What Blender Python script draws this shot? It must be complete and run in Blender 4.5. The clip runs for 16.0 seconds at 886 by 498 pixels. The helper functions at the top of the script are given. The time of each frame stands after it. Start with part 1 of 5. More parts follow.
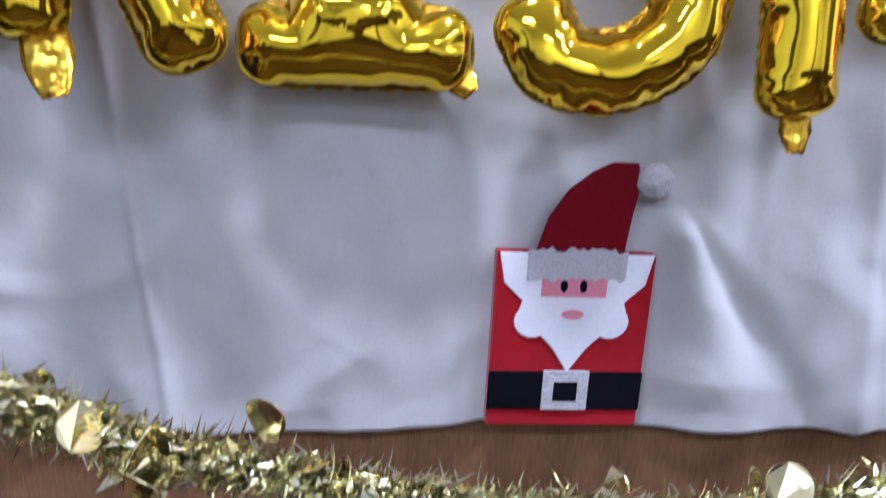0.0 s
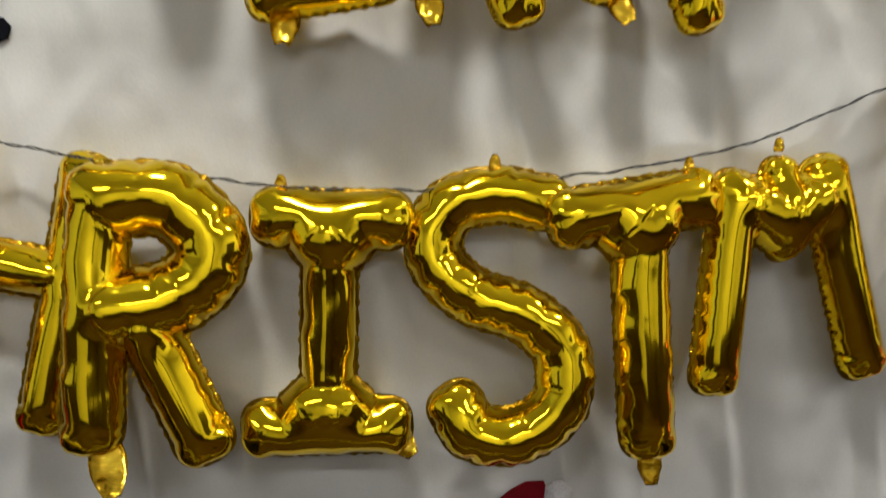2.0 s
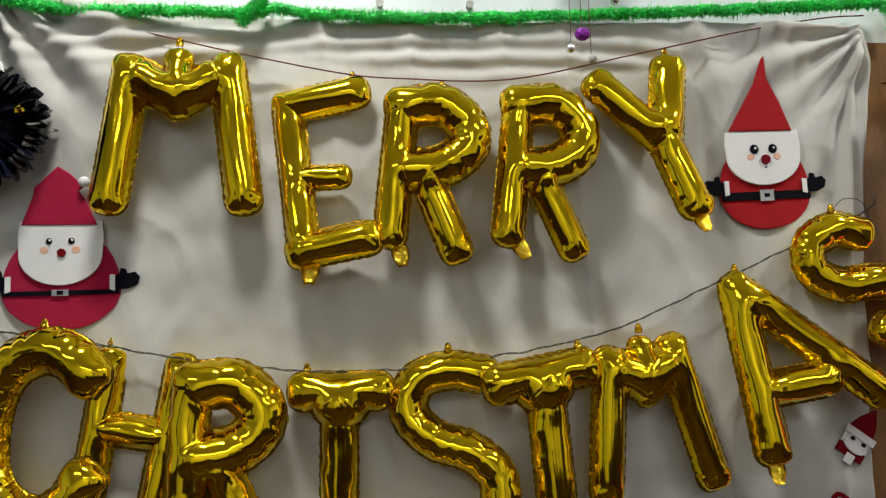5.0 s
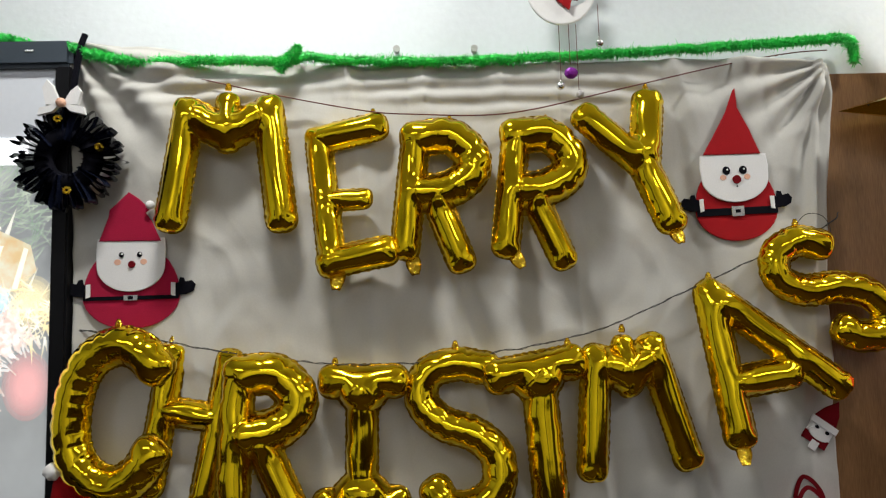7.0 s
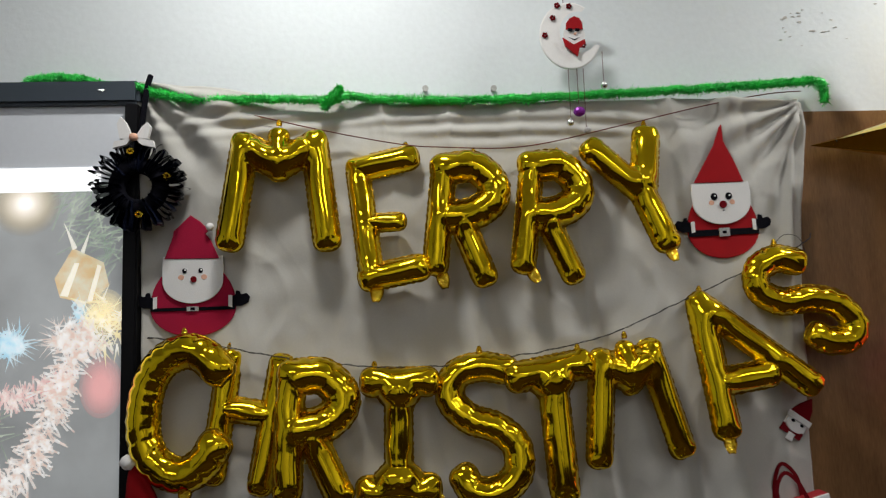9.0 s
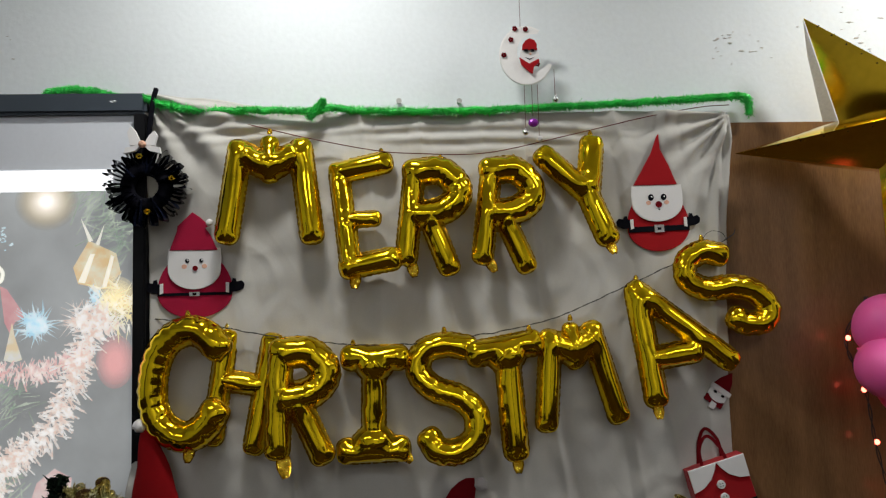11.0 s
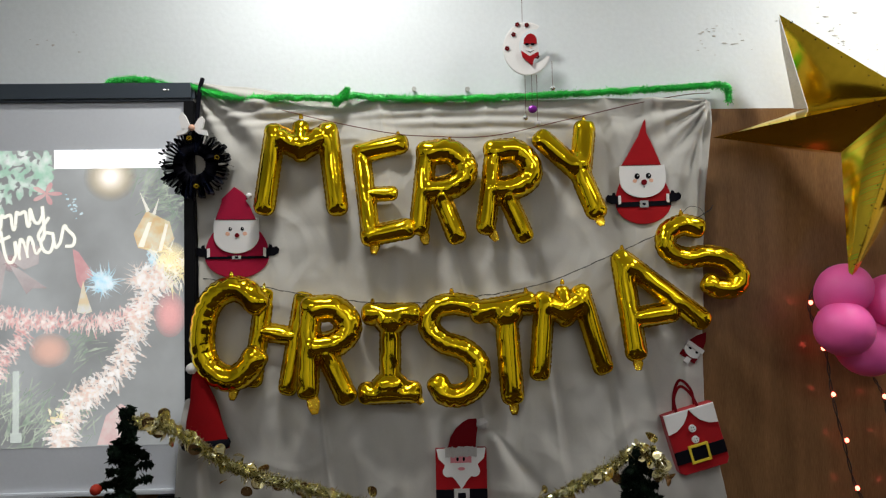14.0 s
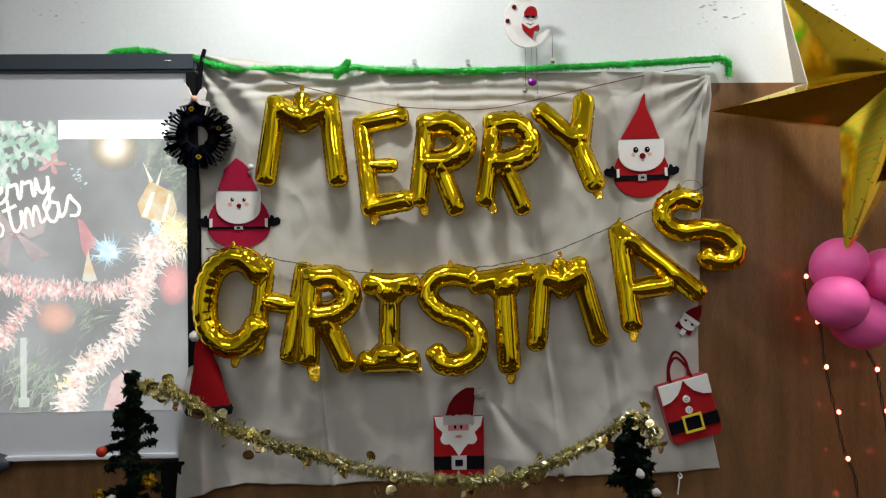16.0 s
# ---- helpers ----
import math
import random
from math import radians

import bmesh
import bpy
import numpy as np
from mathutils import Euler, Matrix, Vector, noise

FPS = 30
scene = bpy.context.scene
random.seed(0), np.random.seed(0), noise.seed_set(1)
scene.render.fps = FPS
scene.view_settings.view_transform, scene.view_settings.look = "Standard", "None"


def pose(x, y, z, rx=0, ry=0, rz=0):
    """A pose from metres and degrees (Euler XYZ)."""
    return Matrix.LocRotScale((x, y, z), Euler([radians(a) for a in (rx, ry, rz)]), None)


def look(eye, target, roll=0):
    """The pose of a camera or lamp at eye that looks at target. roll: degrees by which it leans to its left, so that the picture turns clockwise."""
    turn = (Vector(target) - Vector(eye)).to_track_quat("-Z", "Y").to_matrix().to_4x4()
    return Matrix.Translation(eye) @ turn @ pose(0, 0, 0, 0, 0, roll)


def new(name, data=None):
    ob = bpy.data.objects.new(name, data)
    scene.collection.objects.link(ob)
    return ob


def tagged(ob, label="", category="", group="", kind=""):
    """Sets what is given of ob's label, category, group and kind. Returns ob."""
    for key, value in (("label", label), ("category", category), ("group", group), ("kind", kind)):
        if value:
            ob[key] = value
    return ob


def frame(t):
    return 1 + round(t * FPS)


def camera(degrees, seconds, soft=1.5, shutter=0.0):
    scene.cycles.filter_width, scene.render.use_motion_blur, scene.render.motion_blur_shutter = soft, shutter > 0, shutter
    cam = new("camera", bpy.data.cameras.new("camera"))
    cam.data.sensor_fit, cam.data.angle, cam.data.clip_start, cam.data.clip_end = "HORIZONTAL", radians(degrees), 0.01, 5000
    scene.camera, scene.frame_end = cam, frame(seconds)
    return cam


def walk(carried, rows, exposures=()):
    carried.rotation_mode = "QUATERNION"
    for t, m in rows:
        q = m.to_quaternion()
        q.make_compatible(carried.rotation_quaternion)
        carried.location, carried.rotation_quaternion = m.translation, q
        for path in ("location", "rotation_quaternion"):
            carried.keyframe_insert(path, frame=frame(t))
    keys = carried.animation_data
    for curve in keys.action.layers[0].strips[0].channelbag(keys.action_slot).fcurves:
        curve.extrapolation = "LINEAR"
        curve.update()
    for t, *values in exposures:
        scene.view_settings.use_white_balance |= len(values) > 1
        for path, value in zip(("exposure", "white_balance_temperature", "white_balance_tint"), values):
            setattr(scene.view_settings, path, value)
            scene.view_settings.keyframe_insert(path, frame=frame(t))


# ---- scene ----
cam = camera(66.0, 16.0, soft=1.2, shutter=0.5)
PATH = [
    (0, (-0.151, -0.739, 1.178), (0.014, 1.185, 0.657), 2.8),
    (0.5, (-0.139, -0.766, 1.267), (0.034, 1.175, 0.819), 2.2),
    (1, (-0.134, -0.808, 1.36), (0.053, 1.148, 0.987), 1.6),
    (1.5, (-0.13, -0.864, 1.448), (0.069, 1.104, 1.148), 1.0),
    (2, (-0.129, -0.937, 1.516), (0.084, 1.04, 1.306), 0.4),
    (2.5, (-0.108, -1.021, 1.547), (0.073, 0.969, 1.476), -0.0),
    (3, (-0.115, -1.112, 1.574), (0.091, 0.877, 1.589), -0.4),
    (3.5, (-0.117, -1.2, 1.603), (0.091, 0.788, 1.676), -0.8),
    (4, (-0.11, -1.283, 1.621), (0.093, 0.703, 1.747), -1.3),
    (6.5, (-0.058, -1.584, 1.616), (0.052, 0.404, 1.802), -1.9),
    (7, (-0.048, -1.645, 1.602), (0.031, 0.344, 1.801), -1.8),
    (7.5, (-0.064, -1.69, 1.606), (0.005, 0.298, 1.811), -1.7),
    (8, (-0.088, -1.738, 1.618), (-0.025, 0.25, 1.827), -1.7),
    (8.5, (-0.124, -1.798, 1.618), (-0.043, 0.189, 1.836), -1.9),
    (9, (-0.161, -1.868, 1.616), (-0.041, 0.117, 1.826), -1.9),
    (9.5, (-0.156, -1.946, 1.616), (-0.019, 0.04, 1.812), -2.1),
    (12, (-0.098, -2.262, 1.607), (0.051, -0.273, 1.753), -1.5),
    (12.5, (-0.103, -2.32, 1.595), (0.027, -0.329, 1.729), -1.2),
    (13, (-0.099, -2.372, 1.597), (0.015, -0.378, 1.708), -1.1),
    (13.5, (-0.094, -2.415, 1.596), (0.004, -0.419, 1.691), -1.0),
    (14, (-0.087, -2.451, 1.59), (-0.007, -0.454, 1.67), -1.1),
    (14.5, (-0.08, -2.477, 1.582), (-0.014, -0.48, 1.651), -1.1),
    (15, (-0.08, -2.491, 1.578), (-0.018, -0.493, 1.633), -1.2),
    (15.5, (-0.078, -2.492, 1.568), (-0.013, -0.494, 1.61), -1.2),
    (16, (-0.067, -2.48, 1.56), (-0.003, -0.481, 1.581), -0.7),
]
# the film's own exposure falls as the bright upper wall comes into view
EXPOSURES = [(0, 0.90, 4980, 25), (0.5, 0.55, 5320, 23), (1, 0.98, 5380, 19), (1.5, 0.52, 5950, 13), (2, 0.20, 6350, 10), (2.5, 0.22, 6450, 7), (3, 0.14, 6500, 7), (4, -0.16, 6450, 7), (6.5, -0.32, 6400, 9), (8, -0.48, 6380, 10), (8.5, -0.67, 6380, 10), (9, -0.78, 6380, 10), (12, -0.74, 6380, 10), (14, -0.60, 6430, 10), (16, -0.36, 6480, 10)]
walk(cam, [(t, look(eye, target, roll)) for t, eye, target, roll in PATH], EXPOSURES)
import itertools


# ---- world and light ----
world = bpy.data.worlds.new("world")
scene.world = world
world.use_nodes = True
world.node_tree.nodes["Background"].inputs[0].default_value = (0.6, 0.65, 0.75, 1)
world.node_tree.nodes["Background"].inputs[1].default_value = 0.004


def tube_lamp(x, y, z, length, width, watts, rgb=(1.0, 0.985, 0.94)):
    data = bpy.data.lights.new("ceiling_lamp", "AREA")
    data.shape, data.size, data.size_y, data.energy, data.color = "RECTANGLE", length, width, watts, rgb
    ob = new("ceiling_lamp", data)
    ob.location = (x, y, z)
    return ob


tube_lamp(-0.38, -0.66, 3.12, 0.30, 0.14, 31)
tube_lamp(1.80, -0.66, 3.12, 0.30, 0.14, 36)
for lx, ly in ((-1.7, -2.5), (1.7, -2.5), (0.0, -4.2)):
    tube_lamp(lx, ly, 3.15, 1.2, 0.16, 25, (0.97, 0.98, 1.0))


# ---- materials ----
def material(name, rgb, rough=0.6, metal=0.0, vary=0.15, scale=8.0, fine=120.0, bump=0.1, dist=0.002, emit=None, strength=0.0,
             spec=0.5, stretch=(1, 1, 1), coat=0.0, random_hue=0.0, sheen=0.0, sub=0.0, rough_vary=0.1):
    m = bpy.data.materials.new(name)
    m.use_nodes = True
    nt = m.node_tree
    b = nt.nodes["Principled BSDF"]
    tc = nt.nodes.new("ShaderNodeTexCoord")
    mp = nt.nodes.new("ShaderNodeMapping")
    mp.inputs["Scale"].default_value = stretch
    nt.links.new(tc.outputs["Object"], mp.inputs[0])
    n1, n2 = nt.nodes.new("ShaderNodeTexNoise"), nt.nodes.new("ShaderNodeTexNoise")
    n1.inputs["Scale"].default_value, n1.inputs["Detail"].default_value = scale, 4
    n2.inputs["Scale"].default_value, n2.inputs["Detail"].default_value = fine, 3
    nt.links.new(mp.outputs[0], n1.inputs[0]), nt.links.new(mp.outputs[0], n2.inputs[0])
    mix = nt.nodes.new("ShaderNodeMath")
    mix.operation = "ADD"
    nt.links.new(n1.outputs[0], mix.inputs[0]), nt.links.new(n2.outputs[0], mix.inputs[1])
    last = mix
    if random_hue:
        info = nt.nodes.new("ShaderNodeObjectInfo")
        sc = nt.nodes.new("ShaderNodeMath")
        sc.operation = "MULTIPLY_ADD"
        sc.inputs[1].default_value = random_hue
        nt.links.new(info.outputs["Random"], sc.inputs[0]), nt.links.new(mix.outputs[0], sc.inputs[2])
        last = sc
    ramp = nt.nodes.new("ShaderNodeValToRGB")
    ramp.color_ramp.elements[0].position, ramp.color_ramp.elements[1].position = 0.3, 0.75
    sc2 = nt.nodes.new("ShaderNodeMath")
    sc2.operation = "MULTIPLY"
    sc2.inputs[1].default_value = 0.5
    nt.links.new(last.outputs[0], sc2.inputs[0])
    nt.links.new(sc2.outputs[0], ramp.inputs[0])
    ramp.color_ramp.elements[0].color = (*[c * (1 - vary) for c in rgb], 1)
    ramp.color_ramp.elements[1].color = (*[min(1, c * (1 + vary)) for c in rgb], 1)
    nt.links.new(ramp.outputs[0], b.inputs["Base Color"])
    b.inputs["Metallic"].default_value = metal
    b.inputs["Specular IOR Level"].default_value = spec
    b.inputs["Coat Weight"].default_value = coat
    b.inputs["Coat Roughness"].default_value = 0.12
    b.inputs["Sheen Weight"].default_value = sheen
    b.inputs["Subsurface Weight"].default_value = sub
    b.inputs["Subsurface Radius"].default_value = (0.02, 0.006, 0.008)
    rr = nt.nodes.new("ShaderNodeMapRange")
    rr.inputs["To Min"].default_value, rr.inputs["To Max"].default_value = max(0.02, rough * (1 - rough_vary)), min(1, rough * (1 + rough_vary))
    nt.links.new(n1.outputs[0], rr.inputs[0]), nt.links.new(rr.outputs[0], b.inputs["Roughness"])
    if bump:
        bp = nt.nodes.new("ShaderNodeBump")
        bp.inputs["Strength"].default_value, bp.inputs["Distance"].default_value = bump, dist
        nt.links.new(mix.outputs[0], bp.inputs["Height"]), nt.links.new(bp.outputs[0], b.inputs["Normal"])
    if emit:
        b.inputs["Emission Color"].default_value = (*emit, 1)
        b.inputs["Emission Strength"].default_value = strength
    return m


def glow(name, rgb, strength, rgb2=None, scale=6.0, alpha=1.0):
    """A surface that gives off light: the lit picture of the projector, a lamp."""
    m = bpy.data.materials.new(name)
    m.use_nodes = True
    nt = m.node_tree
    b = nt.nodes["Principled BSDF"]
    b.inputs["Base Color"].default_value = (0.3, 0.3, 0.3, 1)
    b.inputs["Roughness"].default_value = 0.8
    b.inputs["Emission Strength"].default_value = strength * 1.2
    b.inputs["Emission Color"].default_value = (*rgb, 1)
    b.inputs["Alpha"].default_value = alpha
    if rgb2:
        tc, n, r = nt.nodes.new("ShaderNodeTexCoord"), nt.nodes.new("ShaderNodeTexNoise"), nt.nodes.new("ShaderNodeValToRGB")
        n.inputs["Scale"].default_value, n.inputs["Detail"].default_value = scale, 5
        nt.links.new(tc.outputs["Object"], n.inputs[0]), nt.links.new(n.outputs[0], r.inputs[0])
        r.color_ramp.elements[0].position, r.color_ramp.elements[1].position = 0.35, 0.68
        r.color_ramp.elements[0].color, r.color_ramp.elements[1].color = (*rgb, 1), (*rgb2, 1)
        nt.links.new(r.outputs[0], b.inputs["Emission Color"])
    return m


FOIL = material("gold_foil", (1.0, 0.69, 0.012), 0.085, 1.0, 0.04, 6, 18, 0.0, 0.002)
# Duller welded rim; its dark colour also paints in the edges' dark reflections.
SHADED_SEAM = material("gold_foil_seam_shaded", (0.24, 0.14, 0.008), 0.30, 1.0, 0.3, 30, 200, 0.3, 0.002)
TAB = material("gold_foil_flat", (0.92, 0.66, 0.05), 0.2, 1.0, 0.08, 30, 90, 0.5, 0.003)
SHEET = material("white_cotton", (0.50, 0.487, 0.45), 0.9, 0, 0.06, 3, 260, 0.25, 0.001, sheen=0.2, spec=0.2)
PAINT = material("wall_paint", (0.725, 0.768, 0.785), 0.75, 0, 0.05, 2.5, 60, 0.3, 0.002, spec=0.3)
CREAM = material("cream_wall_paint", (0.83, 0.82, 0.78), 0.8, 0, 0.08, 2.0, 60, 0.3, 0.002, spec=0.2)
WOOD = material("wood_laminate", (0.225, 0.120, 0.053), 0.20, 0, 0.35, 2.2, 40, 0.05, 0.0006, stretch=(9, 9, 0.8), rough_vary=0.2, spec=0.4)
# Dark stand-in on unseen walls, for the black streaks reflected in the foil.
UNSEEN_DARK = material("unseen_wall_dark", (0.035, 0.021, 0.012), 0.35, 0, 0.3, 2.2, 40, 0.05, 0.0006, stretch=(9, 9, 0.8))
FLOOR = material("floor_tiles", (0.036, 0.017, 0.010), 0.45, 0, 0.15, 3, 40, 0.05, spec=0.12)
FRAME = material("slate_plastic", (0.036, 0.050, 0.066), 0.5, 0, 0.12, 9, 200, 0.15, 0.0006)
BLACK = material("black_plastic", (0.004, 0.004, 0.005), 0.5, 0, 0.2, 10, 150, 0.1, 0.0006, spec=0.15)
SCREEN = material("white_screen", (0.72, 0.75, 0.80), 0.6, 0, 0.03, 4, 90, 0.02)
RED = material("red_felt", (0.33, 0.005, 0.009), 0.95, 0, 0.18, 14, 400, 0.4, 0.001, spec=0.1, sheen=0.15)
DEEP = material("deep_red_felt", (0.15, 0.004, 0.008), 0.95, 0, 0.18, 14, 400, 0.4, 0.001, spec=0.1)
CRIMSON = material("crimson_felt", (0.34, 0.008, 0.040), 0.95, 0, 0.18, 14, 400, 0.4, 0.001, spec=0.1, sheen=0.15)
WHITE = material("white_felt", (0.74, 0.73, 0.72), 0.95, 0, 0.06, 14, 300, 0.4, 0.001, spec=0.1)
GREYFELT = material("grey_fleece", (0.48, 0.46, 0.45), 0.95, 0, 0.15, 40, 300, 0.8, 0.003, spec=0.1)
BLACKFELT = material("black_felt", (0.005, 0.005, 0.008), 0.9, 0, 0.2, 14, 300, 0.4, 0.001, spec=0.06)
PINKSKIN = material("pink_felt", (0.66, 0.24, 0.28), 0.95, 0, 0.1, 14, 300, 0.3, 0.001, spec=0.1)
BLUSH = material("peach_felt", (0.72, 0.42, 0.30), 0.95, 0, 0.1, 14, 300, 0.3, 0.001, spec=0.1)
SILVER = material("silver_foil", (0.75, 0.75, 0.75), 0.25, 1.0, 0.1, 30, 200, 0.4, 0.001)
YELLOW = material("yellow_card", (0.68, 0.50, 0.03), 0.6, 0, 0.1, 14, 200, 0.2, 0.0005)
GREEN = material("green_tinsel", (0.06, 0.72, 0.12), 0.4, 0.0, 0.4, 25, 200, 0.0)
GOLDT = material("gold_tinsel", (0.99, 0.90, 0.56), 0.2, 1.0, 0.25, 25, 200, 0.0)
DISC = material("gold_sequin", (0.88, 0.76, 0.42), 0.16, 1.0, 0.2, 8, 60, 0.1, 0.001, random_hue=0.6)
NEEDLE = material("dark_green_needles", (0.004, 0.010, 0.005), 0.7, 0, 0.5, 20, 100, 0.0, spec=0.08)
BARK = material("brown_stem", (0.05, 0.03, 0.02), 0.8)
GLOSSPAPER = material("black_glossy_paper", (0.007, 0.009, 0.020), 0.18, 0, 0.2, 20, 200, 0.05, 0.0005, spec=0.25)


def banded_gold():
    """Gold paper with faint rainbow bands pressed into it."""
    m = material("gold_holographic_paper_banded", (0.92, 0.62, 0.045), 0.12, 1.0, 0.12, 5, 40, 0.015, 0.003)
    nt = m.node_tree
    shader, ramp = nt.nodes["Principled BSDF"], nt.nodes["Color Ramp"]
    tc, wave, hue, noise_tex, mix = (nt.nodes.new(k) for k in ("ShaderNodeTexCoord", "ShaderNodeTexWave", "ShaderNodeValToRGB", "ShaderNodeTexNoise", "ShaderNodeMix"))
    wave.bands_direction = "DIAGONAL"
    wave.inputs["Scale"].default_value, wave.inputs["Distortion"].default_value = 17, 0.6
    el = hue.color_ramp.elements
    el[0].color, el[1].color = (0.92, 0.62, 0.045, 1), (0.92, 0.62, 0.045, 1)
    el[0].position, el[1].position = 0.45, 0.97
    for p, c in ((0.58, (0.95, 0.10, 0.02, 1)), (0.72, (0.98, 0.80, 0.05, 1)), (0.86, (0.15, 0.80, 0.08, 1))):
        el.new(p).color = c
    mix.data_type = "RGBA"
    thin = nt.nodes.new("ShaderNodeMapRange")
    thin.inputs[1].default_value, thin.inputs[2].default_value, thin.inputs[4].default_value = 0.40, 0.50, 0.95
    noise_tex.inputs["Scale"].default_value = 5
    nt.links.new(tc.outputs["Object"], wave.inputs[0]), nt.links.new(tc.outputs["Object"], noise_tex.inputs[0])
    nt.links.new(wave.outputs["Fac"], hue.inputs[0]), nt.links.new(noise_tex.outputs[0], thin.inputs[0]), nt.links.new(thin.outputs[0], mix.inputs[0])
    nt.links.new(ramp.outputs[0], mix.inputs[6]), nt.links.new(hue.outputs[0], mix.inputs[7])
    nt.links.new(mix.outputs[2], shader.inputs["Base Color"])
    return m


STAR = material("gold_holographic_paper", (0.92, 0.56, 0.035), 0.12, 1.0, 0.12, 5, 40, 0.015, 0.003)
BANDED = banded_gold()
STARBACK = material("white_paper_edge", (0.75, 0.72, 0.66), 0.6)
PINK = material("pink_latex", (1.0, 0.14, 0.47), 0.5, 0, 0.05, 5, 60, 0.02, 0.0005, sub=0.15)
WIRE = material("dark_wire", (0.02, 0.018, 0.016), 0.5)
THREAD = material("red_thread", (0.11, 0.025, 0.022), 0.8)
PURPLE = material("purple_bead", (0.22, 0.02, 0.30), 0.25, 0.3)
LED = glow("red_lamp_glow", (1.0, 0.10, 0.06), 14)
CARD = material("white_card", (0.80, 0.79, 0.77), 0.8, 0, 0.04, 20, 200, 0.1, 0.0005)


# ---- helpers for shapes ----
def mesh_of(name, bm, mats, smooth=False):
    bmesh.ops.recalc_face_normals(bm, faces=bm.faces)
    me = bpy.data.meshes.new(name)
    bm.to_mesh(me)
    bm.free()
    for m in mats if isinstance(mats, (list, tuple)) else [mats]:
        me.materials.append(m)
    if smooth:
        for p in me.polygons:
            p.use_smooth = True
    return me


def thing(name, bm, mats, label, category, group="", kind="", smooth=False, at=(0, 0, 0)):
    ob = new(name, mesh_of(name, bm, mats, smooth))
    ob.location = at
    return tagged(ob, label, category, group, kind)


def empty(name, label, category, at=(0, 0, 0), group="", kind=""):
    ob = new(name)
    ob.location = at
    return tagged(ob, label, category, group, kind)


def part(name, bm, mats, parent, label="", smooth=False):
    """A part, built in its thing's own coordinates."""
    ob = new(name, mesh_of(name, bm, mats, smooth))
    ob.parent = parent
    return tagged(ob, label)


def box(bm, x0, x1, y0, y1, z0, z1, mi=0, bevel=0.0):
    r = bmesh.ops.create_cube(bm, size=1)
    for v in r["verts"]:
        v.co = Vector(((x0 + x1) / 2 + v.co.x * (x1 - x0), (y0 + y1) / 2 + v.co.y * (y1 - y0), (z0 + z1) / 2 + v.co.z * (z1 - z0)))
    faces = {f for v in r["verts"] for f in v.link_faces}
    for f in faces:
        f.material_index = mi
    if bevel:
        edges = {e for f in faces for e in f.edges}
        bmesh.ops.bevel(bm, geom=list(edges), offset=bevel, segments=2, affect="EDGES")
    return bm


def plate(bm, pts, back, front, mi=0, puff=0.0):
    """A flat cut-out: the outline pts (x, z), from y = back to y = front."""
    a = [bm.verts.new((x, back, z)) for x, z in pts]
    b = [bm.verts.new((x, front, z)) for x, z in pts]
    n = len(pts)
    cx, cz = sum(p[0] for p in pts) / n, sum(p[1] for p in pts) / n
    c = [bm.verts.new((cx + (x - cx) * 0.965, front - 0.0012 - puff, cz + (z - cz) * 0.965)) for x, z in pts]
    fs = [bm.faces.new(c)]
    for i in range(n):
        j = (i + 1) % n
        fs += [bm.faces.new((a[i], a[j], b[j], b[i])), bm.faces.new((b[i], b[j], c[j], c[i]))]
    for f in fs:
        f.material_index = mi


def oval(cx, cz, rx, rz, n=28, a0=0, a1=360):
    full = abs(a1 - a0) >= 360
    m = n if full else n - 1
    return [(cx + rx * math.cos(radians(a0 + (a1 - a0) * i / m)), cz + rz * math.sin(radians(a0 + (a1 - a0) * i / m))) for i in range(n)]


def rect(x0, x1, z0, z1):
    return [(x0, z0), (x1, z0), (x1, z1), (x0, z1)]


def smooth_line(pts, n=8):
    """A smooth curve through pts, of any dimension."""
    p = [Vector(q) for q in pts]
    p = [p[0] * 2 - p[1]] + p + [p[-1] * 2 - p[-2]]
    out = []
    for i in range(1, len(p) - 2):
        for k in range(n):
            t = k / n
            out.append(0.5 * (2 * p[i] + (p[i + 1] - p[i - 1]) * t + (2 * p[i - 1] - 5 * p[i] + 4 * p[i + 1] - p[i + 2]) * t * t
                              + (3 * p[i] - p[i - 1] - 3 * p[i + 1] + p[i + 2]) * t ** 3))
    return out + [p[-2]]


def sweep(bm, path, radius, sides=6, mi=0):
    """A round cord along path; radius a number or a function of 0..1."""
    rings = []
    for i, p in enumerate(path):
        d = (path[min(i + 1, len(path) - 1)] - path[max(i - 1, 0)]).normalized()
        u = d.cross(Vector((0, 1, 0.01))).normalized()
        w = d.cross(u)
        r = radius(i / (len(path) - 1)) if callable(radius) else radius
        rings.append([bm.verts.new(p + (u * math.cos(a) + w * math.sin(a)) * r) for a in [2 * math.pi * k / sides for k in range(sides)]])
    for a, b in zip(rings, rings[1:]):
        for k in range(sides):
            bm.faces.new((a[k], a[(k + 1) % sides], b[(k + 1) % sides], b[k])).material_index = mi
    bm.faces.new(rings[0]).material_index = mi
    bm.faces.new(rings[-1]).material_index = mi


# ---- the room ----
def slab(name, x0, x1, y0, y1, z0, z1, mat, label, category):
    return thing(name, box(bmesh.new(), x0, x1, y0, y1, z0, z1), mat, label, category, kind="structure")


slab("floor", -3.6, 3.2, -5.0, 0.25, -0.1, 0.0, FLOOR, "reddish brown tiled classroom floor", "floor")
slab("ceiling", -3.6, 3.2, -5.0, 0.25, 3.2, 3.3, CREAM, "dull white painted ceiling", "ceiling")
